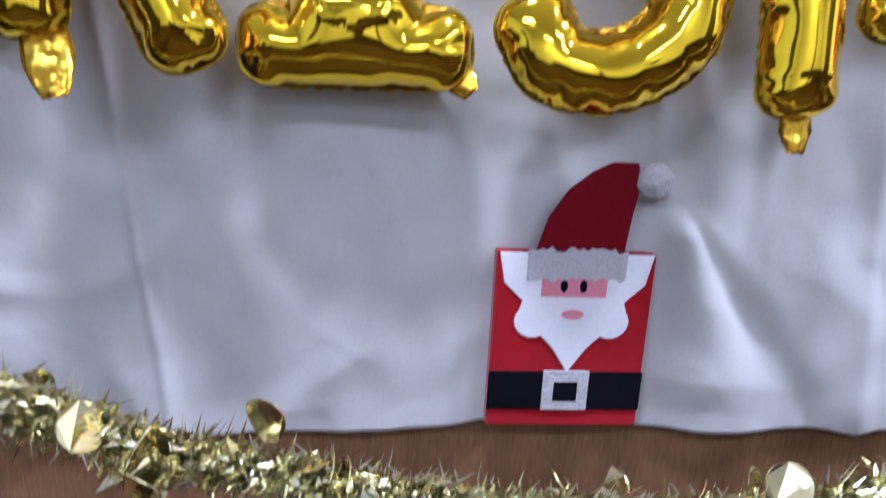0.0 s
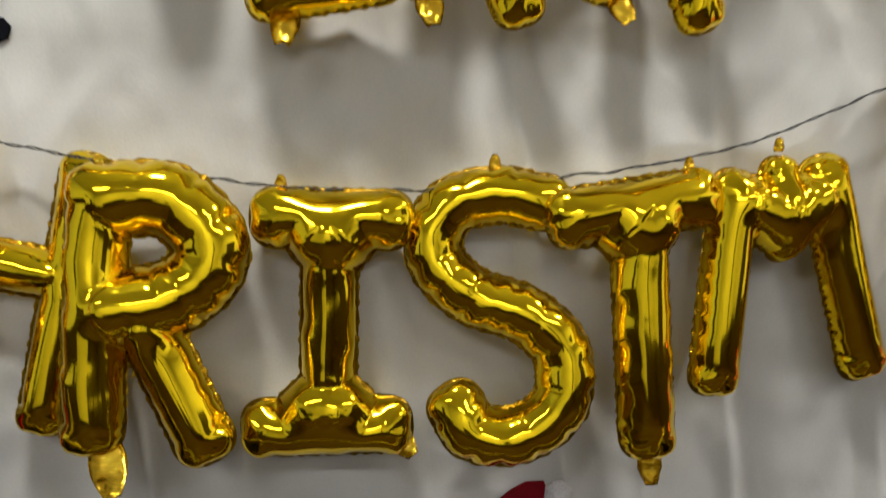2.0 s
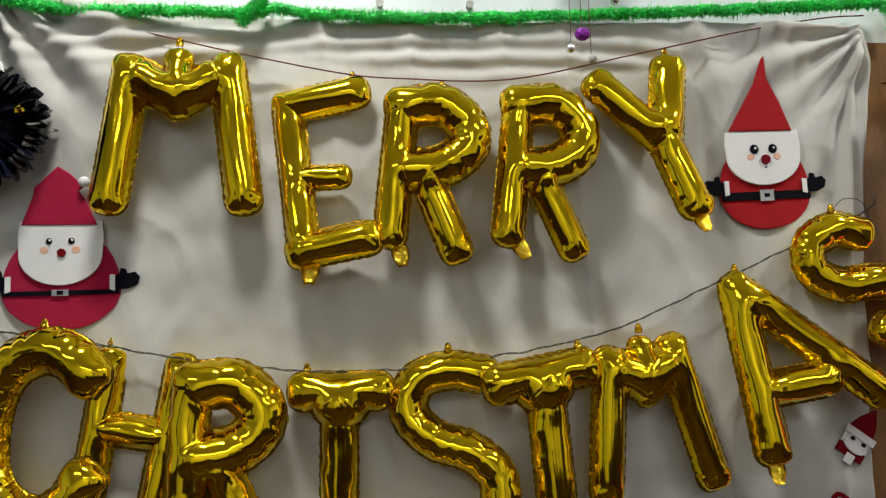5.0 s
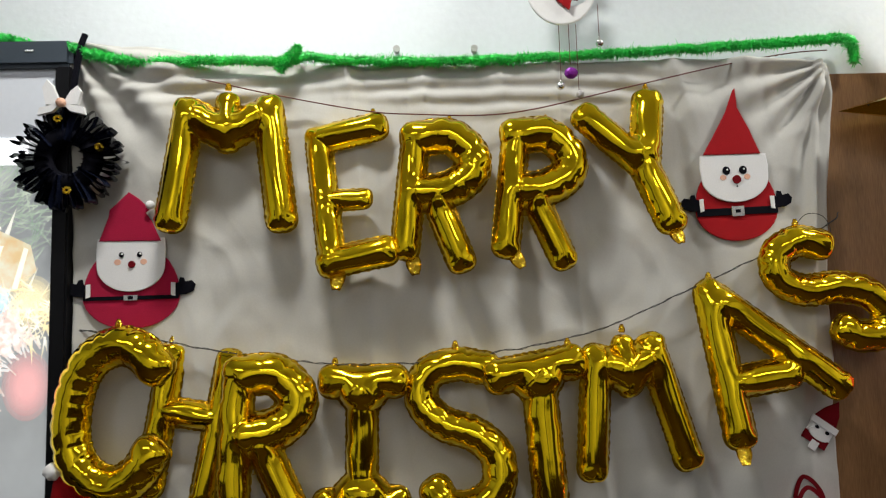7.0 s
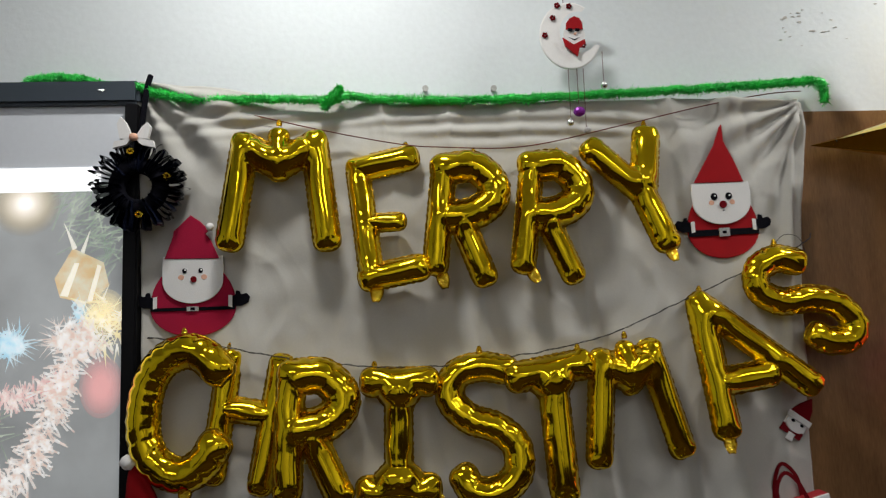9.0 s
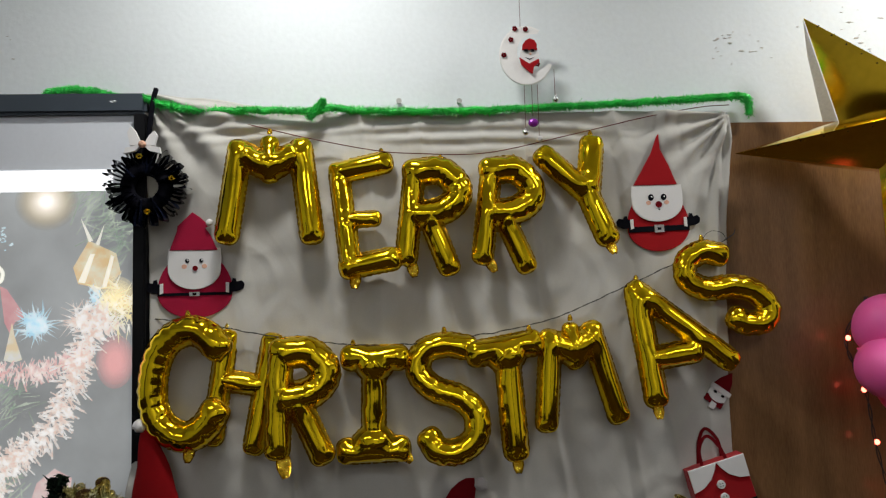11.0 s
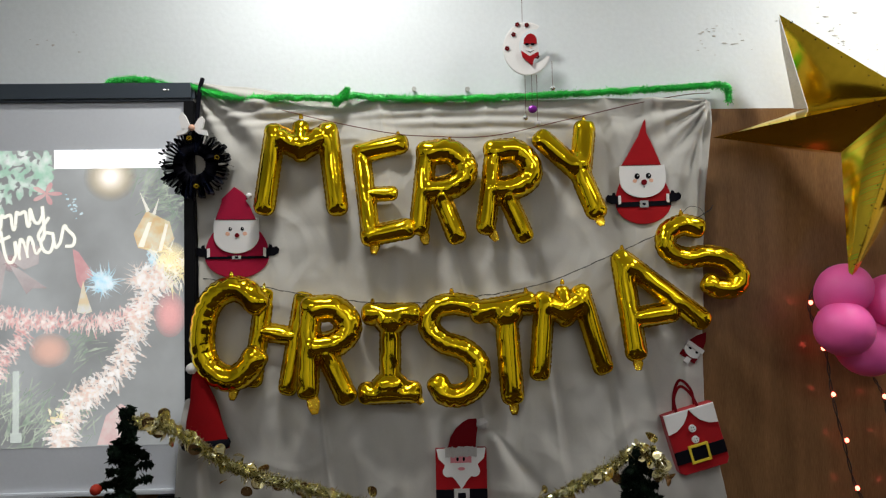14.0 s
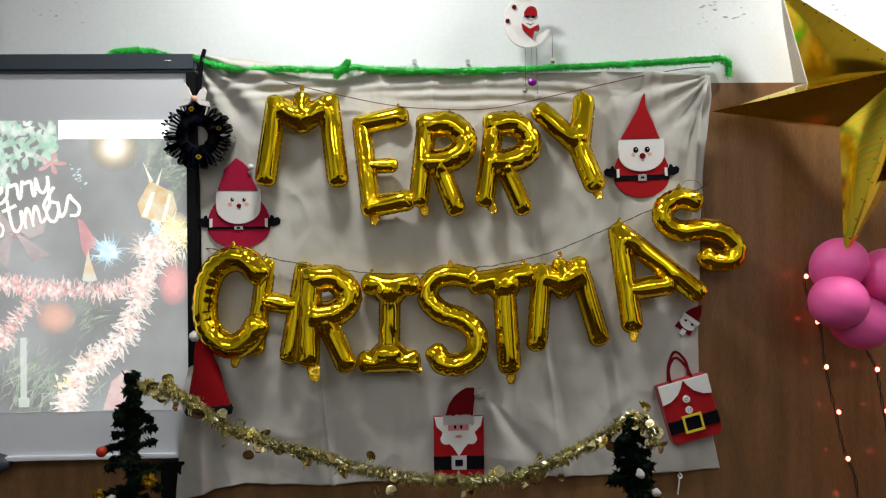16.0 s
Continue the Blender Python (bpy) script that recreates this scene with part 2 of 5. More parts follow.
# unseen closing walls; dark bases and strips between white are added for foil reflections
count = 0
for tops, place in (([(-3.6, 0.25), (-0.9, 0.95), (0.9, 2.3), (1.25, 0.95), (3.2, 0)], lambda a, b: (a, b, -5.2, -5.0)),
                    ([(-5.0, 0.95), (-3.4, 2.1), (-2.5, 0.95), (0.25, 0)], lambda a, b: (-3.8, -3.6, a, b)),
                    ([(-5.0, 0.95), (-2.9, 2.2), (-1.2, 0.95), (0.25, 0)], lambda a, b: (3.2, 3.4, a, b))):
    for (a, top), (b, _) in zip(tops, tops[1:]):
        count += 1
        x0, x1, y0, y1 = place(a, b)
        slab(f"unseen_wall_{count}", x0, x1, y0, y1, 0, top, UNSEEN_DARK, "unseen dark lower wall added for foil reflections", "wall")
        slab(f"unseen_wall_upper_{count}", x0, x1, y0, y1, top, 3.2, PAINT if x1 < -3.5 else CREAM, "unseen off-white upper wall that the foil reflects", "wall")
slab("wall_north", -3.6, 3.2, 0.016, 0.25, 2.19, 3.2, PAINT, "white painted wall with flaking plaster marks", "wall")
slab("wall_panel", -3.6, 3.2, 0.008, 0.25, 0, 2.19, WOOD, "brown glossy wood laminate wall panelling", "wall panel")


# ---- white sheet ----
def lerp_table(x, table):
    for (x0, v0), (x1, v1) in zip(table, table[1:]):
        if x <= x1:
            return v0 + (v1 - v0) * max(0.0, (x - x0) / (x1 - x0))
    return table[-1][1]


def build_sheet():
    top = [(0, 2.300), (0.15, 2.262), (0.32, 2.228), (0.6, 2.222), (0.82, 2.226), (1, 2.212)]
    bottom = [(0, 0.715), (0.12, 0.757), (0.25, 0.742), (0.50, 0.768), (0.56, 0.762), (0.75, 0.752), (1, 0.770)]
    left = [(0, -0.937), (0.18, -0.915), (0.5, -0.850), (1, -0.868)]
    right = [(0, 1.018), (0.25, 0.945), (0.45, 0.945), (0.75, 0.968), (1, 1.004)]
    nx, nz = 360, 290
    bm = bmesh.new()
    rows = []
    for j in range(nz + 1):
        v = j / nz
        row = []
        for i in range(nx + 1):
            u = i / nx
            x = lerp_table(v, left) * (1 - u) + lerp_table(v, right) * u
            z = lerp_table(u, bottom) * (1 - v) + lerp_table(u, top) * v
            z += 0.004 * noise.noise((u * 9, v * 3, 5)) * (1 - v)
            y = 0.0
            # folds that run out from the two pinned upper corners
            for cx, cz, k, reach, ph in ((1.004, 2.212, 17, 0.33, 0.4), (-0.868, 2.30, 15, 0.45, 1.1)):
                r = math.hypot(x - cx, z - cz)
                th = math.atan2(cz - z, abs(x - cx) + 1e-6)
                y -= 0.037 * math.exp(-r / reach) * min(1, r / 0.08) * (0.5 + 0.5 * math.cos(k * th + ph + 0.8 * noise.noise((r * 2, th, cx))))
            # level wrinkles of slack cloth under the top edge
            sag = z + 0.10 * (x - 0.1) ** 2 + 0.012 * noise.noise((x * 2.2, z * 3, 7))
            y -= 0.010 * min(1, max(0, (0.78 - x) / 0.25)) * math.exp(-((v - 0.945) / 0.045) ** 2) * (0.5 + 0.5 * math.sin(sag * 150 + 2.5 * noise.noise((x * 1.5, z * 6, 1)))) * min(1, max(0, 0.5 + 1.6 * noise.noise((x * 2.6, z * 9, 12))))
            # hanging folds
            ridge = noise.noise((x * 5.5, z * 0.5, 3.0))
            y -= 0.022 * max(0, ridge) * (0.35 + 0.65 * v)
            ridge2 = 1 - abs(noise.noise((x * 4.0 + 0.4 * z, z * 0.8, 8.0))) * 5
            y -= 0.015 * max(0, ridge2)
            for cx, cz, rx, rz in ((0.742, 1.90, 0.17, 0.24), (-0.718, 1.74, 0.17, 0.22), (0.06, 0.90, 0.11, 0.15), (0.89, 1.0, 0.14, 0.15), (0.908, 1.312, 0.07, 0.07)):
                e = ((x - cx) / rx) ** 2 + ((z - cz) / rz) ** 2
                y *= 1 - 0.75 * math.exp(-e * e)
            # pucker below the pin beside the paper bag
            dx, dz = x - 0.175, 1.04 - z
            if dz > 0:
                w = 0.015 + 0.20 * dz
                y -= 0.038 * math.exp(-((dx - 0.30 * dz) / w) ** 2) * math.exp(-dz / 0.25) * min(1, dz / 0.03)
                y += 0.022 * math.exp(-((dx - 0.75 * dz) / (0.6 * w)) ** 2) * math.exp(-dz / 0.3) * min(1, dz / 0.03)
            # crease on the left
            y -= 0.013 * math.exp(-((x + 0.415 + 0.10 * (z - 1.0)) / 0.009) ** 2) * (1 if z < 1.15 else math.exp(-((z - 1.15) / 0.1) ** 2))
            y -= 0.004 * noise.noise((x * 7, z * 7, 2)) + 0.0036 * noise.noise((x * 22, z * 15, 4)) + 0.004 * max(0, 1 - 6 * abs(noise.noise((x * 3 + z, z * 3.5 - x, 6))))
            # sharp little creases where the cloth was folded away
            y -= 0.0008 * max(0, 1 - 6 * abs(noise.noise((x * 6.5 + 0.3 * z, z * 4.5, 21)))) + 0.0006 * max(0, 1 - 6 * abs(noise.noise((x * 14, z * 11 + x * 3, 31))))
            # double fold down the right-hand hem
            y -= 0.020 * math.exp(-((x - lerp_table(v, right) + 0.030 + 0.03 * (1 - v)) / 0.010) ** 2) * min(1, max(0, (v - 0.45) / 0.3))
            # the lower corner is drawn over the frame of the board
            over = min(1, max(0, (-0.815 - x) / 0.03)) * min(1, max(0, (0.34 - v) / 0.10))
            y -= 0.046 * over * over * (3 - 2 * over)
            row.append(bm.verts.new((x, min(0.004, y - 0.001) if y < 0.006 else 0.004, z)))
        rows.append(row)
    for a, b in zip(rows, rows[1:]):
        for i in range(nx):
            bm.faces.new((a[i], a[i + 1], b[i + 1], b[i]))
    ob = thing("backdrop_sheet", bm, SHEET, "creased white cotton sheet hung on the wall as a backdrop", "sheet", smooth=True)
    mod = ob.modifiers.new("thickness", "SOLIDIFY")
    mod.thickness, mod.offset = 0.0015, 1
    return ob


build_sheet()


# ---- foil letters ----
def inflate(rest, height, pairs, length, stiff, fixed, tri, steps, push):
    """Blow up a flat foil skin: pressure along its normals, foil that may fold but not stretch."""
    p = np.concatenate([rest, height[:, None]], 1)
    a, b = pairs[:, 0], pairs[:, 1]
    n = len(p)
    free = (~fixed).astype(float)
    degree = np.maximum(1, np.bincount(a, minlength=n) + np.bincount(b, minlength=n))
    vel = np.zeros_like(p)
    for it in range(steps):
        if it % 4 == 0:
            u, v, w = p[tri[:, 0]], p[tri[:, 1]], p[tri[:, 2]]
            face = np.cross(v - u, w - u)
            nrm = np.stack([sum(np.bincount(tri[:, k], face[:, c], n) for k in range(3)) for c in range(3)], 1)
            nrm /= np.linalg.norm(nrm, axis=1, keepdims=True) + 1e-12
        old = p.copy()
        p = p + (vel * 0.85 + nrm * (push * max(0.06, 1 - it / (0.75 * steps)))) * free[:, None]
        for _ in range(3):
            d = p[b] - p[a]
            ln = np.sqrt((d * d).sum(1)) + 1e-12
            over = ln - length
            c = d * (np.where(over > 0, over, over * stiff) / ln * 0.5)[:, None]
            move = np.stack([np.bincount(a, c[:, k], n) - np.bincount(b, c[:, k], n) for k in range(3)], 1)
            p += move * (1.7 / degree * free)[:, None]
        p[:, 2] = np.maximum(p[:, 2], 0.0006)
        vel = p - old
    return p


def foil_grid(strokes, hw, seed, step=0.0027, fullness=1.5, steps=220):
    """A foil letter cut wider than it ends up and then blown up, so that the foil gathers at the bends, caps and joints."""
    segs = []
    for si, (curved, pts, *wide) in enumerate(strokes):
        k = wide[0] if wide else 1.0
        line = smooth_line([(x / 100, z / 100) for x, z in pts], 7) if curved else [Vector((x / 100, z / 100)) for x, z in pts]
        s, total = 0.0, sum((b - a).length for a, b in zip(line, line[1:]))
        for a, b in zip(line, line[1:]):
            segs.append((a.x, a.y, b.x, b.y, s, si, k, curved, total))
            s += (b - a).length
    ax = np.array(segs, dtype=float)
    pad = hw * 1.3 + 0.014
    x0, x1 = min(ax[:, 0].min(), ax[:, 2].min()) - pad, max(ax[:, 0].max(), ax[:, 2].max()) + pad
    z0, z1 = min(ax[:, 1].min(), ax[:, 3].min()) - pad, max(ax[:, 1].max(), ax[:, 3].max()) + pad
    gx, gz = np.meshgrid(np.arange(x0, x1, step), np.arange(z0, z1, step))
    best = np.full(gx.shape, 9.0)
    bs, bx, bz, side, bend, end = (np.zeros(gx.shape) for _ in range(6))
    for xa, za, xb, zb, s, si, k, curved, total in ax:
        dx, dz = xb - xa, zb - za
        ln = math.hypot(dx, dz) + 1e-9
        t = np.clip(((gx - xa) * dx + (gz - za) * dz) / ln ** 2, 0, 1)
        px, pz = xa + t * dx, za + t * dz
        along = ((gx - xa) * dx + (gz - za) * dz) / ln
        # free ends are blunt, joints inside a stroke are round
        past = np.maximum(np.where(s < 1e-6, -along, 0), np.where(s + ln > total - 1e-6, along - ln, 0))
        across = np.abs((gx - xa) * dz - (gz - za) * dx) / ln
        d = np.where(past > 0, (across ** 2.5 + np.maximum(past, 0) ** 2.5) ** (1 / 2.5), np.hypot(gx - px, gz - pz)) + hw * (1 - k)
        m = d < best
        best[m], bs[m], bx[m], bz[m] = d[m], (s + t * ln)[m] + si * 3.3, px[m], pz[m]
        side[m] = np.sign((gx - px) * dz - (gz - pz) * dx)[m]
        bend[m], end[m] = curved, np.where(s + t * ln < total / 2, s + along, total - s - along)[m]
    q = bs * 100 + side * 1.7 + seed
    pucker = np.sin(q * 2.9 + 1.3 * np.sin(q * 0.8)) + 0.6 * np.sin(q * 5.3 + seed)
    rim = hw + 0.0045 + 0.0009 * pucker
    inside = best < rim
    cell = inside[:-1, :-1] | inside[1:, :-1] | inside[:-1, 1:] | inside[1:, 1:]
    used = np.zeros(gx.shape, bool)
    for j, i in ((0, 0), (0, 1), (1, 0), (1, 1)):
        used[j:used.shape[0] - 1 + j, i:used.shape[1] - 1 + i] |= cell
    true = np.hypot(gx - bx, gz - bz)
    k = np.where(inside, 1.0, (rim - best + true) / np.maximum(true, 1e-6))
    vx, vz = bx + (gx - bx) * k, bz + (gz - bz) * k
    index = np.full(gx.shape, -1)
    index[used] = np.arange(used.sum())
    n = int(used.sum())
    border = (used & ~inside)[used]
    weld_v = (best > hw * 0.985)[used]
    flat = np.stack([vx[used], vz[used]], 1)
    near = np.stack([bx[used], bz[used]], 1)
    rnd = np.random.RandomState(seed)
    turn = bend[used]
    along_s = np.mod(bs[used], 3.3)
    joint = np.cumsum(rnd.uniform(0.024, 0.044, 80))
    gap = np.abs(along_s[:, None] - joint[None, :]).min(1)
    tight = 0.085 * turn * np.exp(-(gap / 0.0026) ** 2)
    tight += 0.045 * (1 - turn) * np.exp(-((end[used] - hw * 0.22) / 0.0035) ** 2)
    pattern = near + (flat - near) * (fullness * (1 - tight))[:, None]
    jj, ii = np.nonzero(cell)
    q0, q1, q2, q3 = index[jj, ii], index[jj, ii + 1], index[jj + 1, ii + 1], index[jj + 1, ii]
    pairs = np.unique(np.sort(np.concatenate([np.stack(e, 1) for e in ((q0, q1), (q1, q2), (q2, q3), (q3, q0), (q0, q2), (q1, q3))]), axis=1), axis=0)
    a, b = pairs[:, 0], pairs[:, 1]
    plain = np.linalg.norm(flat[a] - flat[b], axis=1)
    cut = np.linalg.norm(pattern[a] - pattern[b], axis=1)
    jump = np.linalg.norm(near[a] - near[b], axis=1) > 3.2 * step
    length = np.where(jump, plain * 1.06, np.clip(cut, plain * 0.97, plain * fullness))
    # a little spare length along the tubes, more on the bends, that has to gather into folds
    run = np.clip(np.linalg.norm(near[a] - near[b], axis=1) / plain, 0, 1) * ~jump
    length *= 1 + run ** 2 * (0.010 + 0.028 * 0.5 * (turn[a] + turn[b]))
    rel = np.clip(best[used] / hw, 0, 1)
    height = hw * np.sqrt(np.maximum(0, 1 - rel ** 2)) * 0.9 + 0.0006
    phi = np.arcsin(rel) * np.where(side[used] == 0, 1, side[used])
    knots = rnd.uniform(-1, 1, (128, 16))
    ls, lp = bs[used] / np.where(turn > 0, 0.045, 0.15) + 7, (phi + 4) / 0.40
    i0, j0, fs, fp = np.floor(ls).astype(int) % 127, np.floor(lp).astype(int) % 15, ls - np.floor(ls), lp - np.floor(lp)
    net = (knots[i0, j0] * (1 - fs) + knots[i0 + 1, j0] * fs) * (1 - fp) + (knots[i0, j0 + 1] * (1 - fs) + knots[i0 + 1, j0 + 1] * fs) * fp
    cap = np.exp(-(np.maximum(0, end[used] + hw * 0.35) / (hw * 0.75)) ** 2)
    height -= hw * 0.10 * cap * (1 - np.abs(np.sin(phi * 3.1 + seed + 9 * end[used]))) ** 2 * (1 - rel ** 5)
    height = np.maximum(height, 0.0006) + rnd.uniform(0, 0.0005, n) * (1 - rel)
    tri = np.concatenate([np.stack([q0, q1, q2], 1), np.stack([q0, q2, q3], 1)])
    p = inflate(flat, height, pairs, length, 0.03, weld_v | border, tri, steps, 0.00004)
    # the foil is too stiff for the very finest folds
    near_sum = np.maximum(1, np.bincount(a, minlength=n) + np.bincount(b, minlength=n))
    mean = np.stack([(np.bincount(a, p[b, c], n) + np.bincount(b, p[a, c], n)) / near_sum for c in range(3)], 1)
    p = np.where((weld_v | border)[:, None], p, p * 0.58 + mean * 0.42)
    # flat panels between long creases, and gathers that run in from the caps
    theta = np.arctan2(flat[:, 1] - near[:, 1], flat[:, 0] - near[:, 0])
    gather = np.abs(np.mod(theta * 7 / (2 * math.pi) + seed * 0.3, 1) - 0.5) * 2
    p[:, 2] *= 1 + 0.050 * (1 - 0.55 * turn) * net * (1 - rel ** 4) - 0.26 * cap * (1 - turn) * (gather - 0.4) * rel * (1 - rel ** 3)
    co_front = np.stack([p[:, 0], -p[:, 2], p[:, 1]], 1)
    # crimp of the welded rim
    wave = 0.0005 * np.sin(q[used] * 3.7 + seed) * weld_v
    co_front[:, 1] += wave
    back = np.where(weld_v, np.arange(n), -1)
    keep = ~weld_v
    back[keep] = n + np.arange(int(keep.sum()))
    co_back = np.stack([p[keep, 0], 0.8 * p[keep, 2], p[keep, 1]], 1)
    f = np.stack([q0, q1, q2, q3], 1)
    g = np.stack([back[q0], back[q3], back[q2], back[q1]], 1)
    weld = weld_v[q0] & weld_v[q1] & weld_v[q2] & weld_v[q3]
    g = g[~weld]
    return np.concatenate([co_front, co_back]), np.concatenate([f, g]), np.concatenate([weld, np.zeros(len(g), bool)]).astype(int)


def foil_tab(length, width, seed):
    """The flat crinkled filling tab at a letter's edge, hanging down from the origin."""
    bm = bmesh.new()
    rows = []
    for j in range(9):
        v = j / 8
        w = width * (0.45 + 0.55 * math.sin(math.pi * min(1, 0.25 + v * 0.75)))
        rows.append([bm.verts.new((w * (i / 6 - 0.5), 0.006 * noise.noise((i * 0.7, j * 0.6, seed)) - 0.004 * math.cos((i / 6 - 0.5) * 3), -length * v)) for i in range(7)])
    for a, b in zip(rows, rows[1:]):
        for i in range(6):
            bm.faces.new((a[i], a[i + 1], b[i + 1], b[i]))
    r = bmesh.ops.solidify(bm, geom=bm.faces[:], thickness=0.0012)
    return bm


def foil_letter(char, cx, cz, hw, strokes, y=-0.055, tabs=(), seed=1, tab_size=(0.045, 0.036)):
    co, faces, weld = foil_grid(strokes, hw / 100, seed)
    me = bpy.data.meshes.new("foil_letter")
    me.from_pydata(co.tolist(), [], faces.tolist())
    me.materials.append(FOIL)
    me.materials.append(SHADED_SEAM)
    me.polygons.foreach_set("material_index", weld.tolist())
    me.polygons.foreach_set("use_smooth", [True] * len(me.polygons))
    ob = new("foil_letter_balloon", me)
    ob.location = (cx, y, cz)
    ob.rotation_euler = (radians(-5 + 3.5 * math.sin(seed * 2.3)), 0, radians(6 * math.sin(seed * 1.7 + 1)))
    tagged(ob, f"shiny gold foil balloon letter {char} hung on a thread", "balloon", "gold letter balloons")
    for tx, tz in [max((p for st in strokes for p in st[1]), key=lambda p: p[1])]:
        t = part("hanging_ear", foil_tab(0.020, 0.016, seed + 5), TAB, ob, "small foil ear for the thread", smooth=True)
        t.location, t.rotation_euler = (tx / 100, 0, (tz + hw * 0.97) / 100), (0, radians(180), 0)
    for i, (tx, tz, turn) in enumerate(tabs):
        t = part("filling_tab", foil_tab(*tab_size, seed + i), TAB, ob, "flat crinkled gold foil tab", smooth=True)
        t.location = (tx / 100, 0.0, tz / 100)
        t.rotation_euler = (radians(-12), radians(turn), 0)
    return ob


L, S = False, True
foil_letter("M", -0.482, 2.016, 3.4, [(L, [(-9.0, 8.2), (-12.6, -16.7)]), (L, [(9.3, 8.8), (12.3, -17.1)]), (L, [(-6.4, 6.4), (0.1, 2.8), (6.3, 6.6)], 1.15), (L, [(0.0, 10.2), (0.1, 1.2)], 0.75)],
            y=-0.060, tabs=[(0.2, 8.5, 180)], seed=1)
foil_letter("E", -0.214, 1.894, 3.0, [(L, [(-6.5, 14.7), (-2.5, -16.3)]), (L, [(-5.9, 14.4), (6.8, 17.0)], 1.15), (L, [(-3.7, -1.2), (4.2, -1.0)], 0.78), (L, [(-2.5, -16.0), (9.2, -13.9)], 1.15)],
            y=-0.050, tabs=[(-1.0, -18.5, 5)], seed=2)
foil_letter("R", 0.018, 1.914, 3.2, [(L, [(-6.0, 10.7), (-9.1, -14.5)]), (S, [(-5.3, 11.2), (2.2, 11.6), (6.9, 7.3), (6.8, 2.6), (2.4, -0.9), (-3.8, -2.0)], 1.30), (L, [(-1.4, -4.0), (3.6, -17.8)])],
            y=-0.060, tabs=[(-7.5, -17.2, -10)], seed=3)
foil_letter("R", 0.253, 1.913, 3.2, [(L, [(-5.4, 11.3), (-9.4, -14.8)]), (S, [(-5.0, 11.5), (2.2, 11.8), (6.9, 7.3), (6.8, 2.5), (2.4, -0.8), (-3.8, -2.1)], 1.30), (L, [(-1.7, -4.3), (3.8, -17.7)])],
            y=-0.058, tabs=[(-7.8, -16.6, -25)], seed=4)
foil_letter("Y", 0.490, 1.977, 3.6, [(L, [(-11.4, 9.1), (0.2, -2.3)]), (L, [(3.5, 12.6), (1.5, -1.3)]), (L, [(0.6, -1.9), (5.6, -16.1)])],
            y=-0.060, tabs=[(6.4, -18.5, -15)], seed=5)
foil_letter("C", -0.732, 1.410, 4.2, [(S, [(9.1, 10.6), (5.6, 13.9), (0.6, 15.0), (-5.4, 11.9), (-8.8, 4.6), (-9.3, -5.4), (-6.2, -12.4), (0.3, -15.6), (5.7, -13.3), (8.5, -9.4)])],
            y=-0.070, tabs=[(1.8, -18.5, 5)], seed=6)
foil_letter("H", -0.575, 1.386, 3.0, [(L, [(-4.6, 14.5), (-8.1, -13.4)]), (L, [(8.7, 12.7), (3.8, -16.6)]), (L, [(-5.4, 2.5), (5.6, 0.3)])],
            y=-0.036, seed=7)
foil_letter("R", -0.390, 1.375, 3.4, [(L, [(-6.2, 11.2), (-7.2, -15.8)]), (S, [(-5.2, 11.1), (1.8, 11.0), (6.1, 6.8), (6.1, 2.8), (2.2, -0.7), (-4.0, -1.8)], 1.30), (L, [(-1.0, -3.9), (5.2, -17.8)])],
            y=-0.082, tabs=[(-5.8, -18.4, -10)], seed=8, tab_size=(0.062, 0.044))
foil_letter("I", -0.181, 1.330, 3.6, [(L, [(-6.1, 13.3), (7.0, 13.0)]), (L, [(0.1, 12.1), (-0.3, -11.9)], 0.95), (L, [(-7.7, -14.1), (6.9, -13.8)]), (L, [(0.1, 6.5), (-4.4, 12.4)], 0.7), (L, [(0.1, 6.5), (5.0, 12.2)], 0.7), (L, [(-0.3, -7.5), (-5.4, -12.6)], 0.7), (L, [(-0.3, -7.5), (4.6, -12.4)], 0.7)],
            y=-0.055, tabs=[(8.0, -14.5, -40)], seed=9)
foil_letter("S", 0.040, 1.331, 3.6, [(S, [(5.6, 15.4), (-0.5, 16.3), (-7.0, 14.2), (-8.5, 8.2), (-3.8, 3.1), (3.3, 0.5), (8.2, -4.2), (8.1, -11.2), (2.9, -15.1), (-3.1, -15.0), (-5.3, -12.1)])],
            y=-0.062, seed=10)
foil_letter("T", 0.224, 1.402, 3.8, [(L, [(-8.8, 6.2), (7.5, 8.7)]), (L, [(0.0, 7.2), (1.3, -22.0)]), (L, [(0.3, 0.5), (-5.6, 6.4)], 0.7), (L, [(0.3, 0.5), (5.0, 7.8)], 0.7)], y=-0.070, tabs=[(1.6, -25.0, 0)], seed=11)
foil_letter("M", 0.439, 1.422, 3.4, [(L, [(-7.5, 7.1), (-9.9, -16.7)]), (L, [(5.9, 9.2), (12.6, -15.2)]), (L, [(-4.8, 5.8), (0.1, 2.4), (3.4, 6.6)], 1.1), (L, [(-0.8, 9.8), (0.0, 1.0)], 0.75)],
            y=-0.050, tabs=[(-1.0, 8.0, 180)], seed=12)
foil_letter("A", 0.727, 1.482, 3.5, [(L, [(-8.1, 15.2), (-4.9, -16.4)]), (L, [(-7.7, 15.6), (17.8, -5.7)]), (L, [(-4.2, -5.2), (7.2, -3.4)])],
            y=-0.065, tabs=[(-4.6, -19.2, 0)], seed=13)
foil_letter("S", 0.935, 1.636, 3.5, [(S, [(-2.4, 11.2), (-7.1, 12.1), (-12.4, 9.1), (-12.5, 3.6), (-6.8, 0.4), (1.4, 0.9), (8.6, -0.9), (12.6, -6.1), (10.8, -10.1), (5.2, -10.7), (2.6, -9.4)])],
            y=-0.060, seed=14)


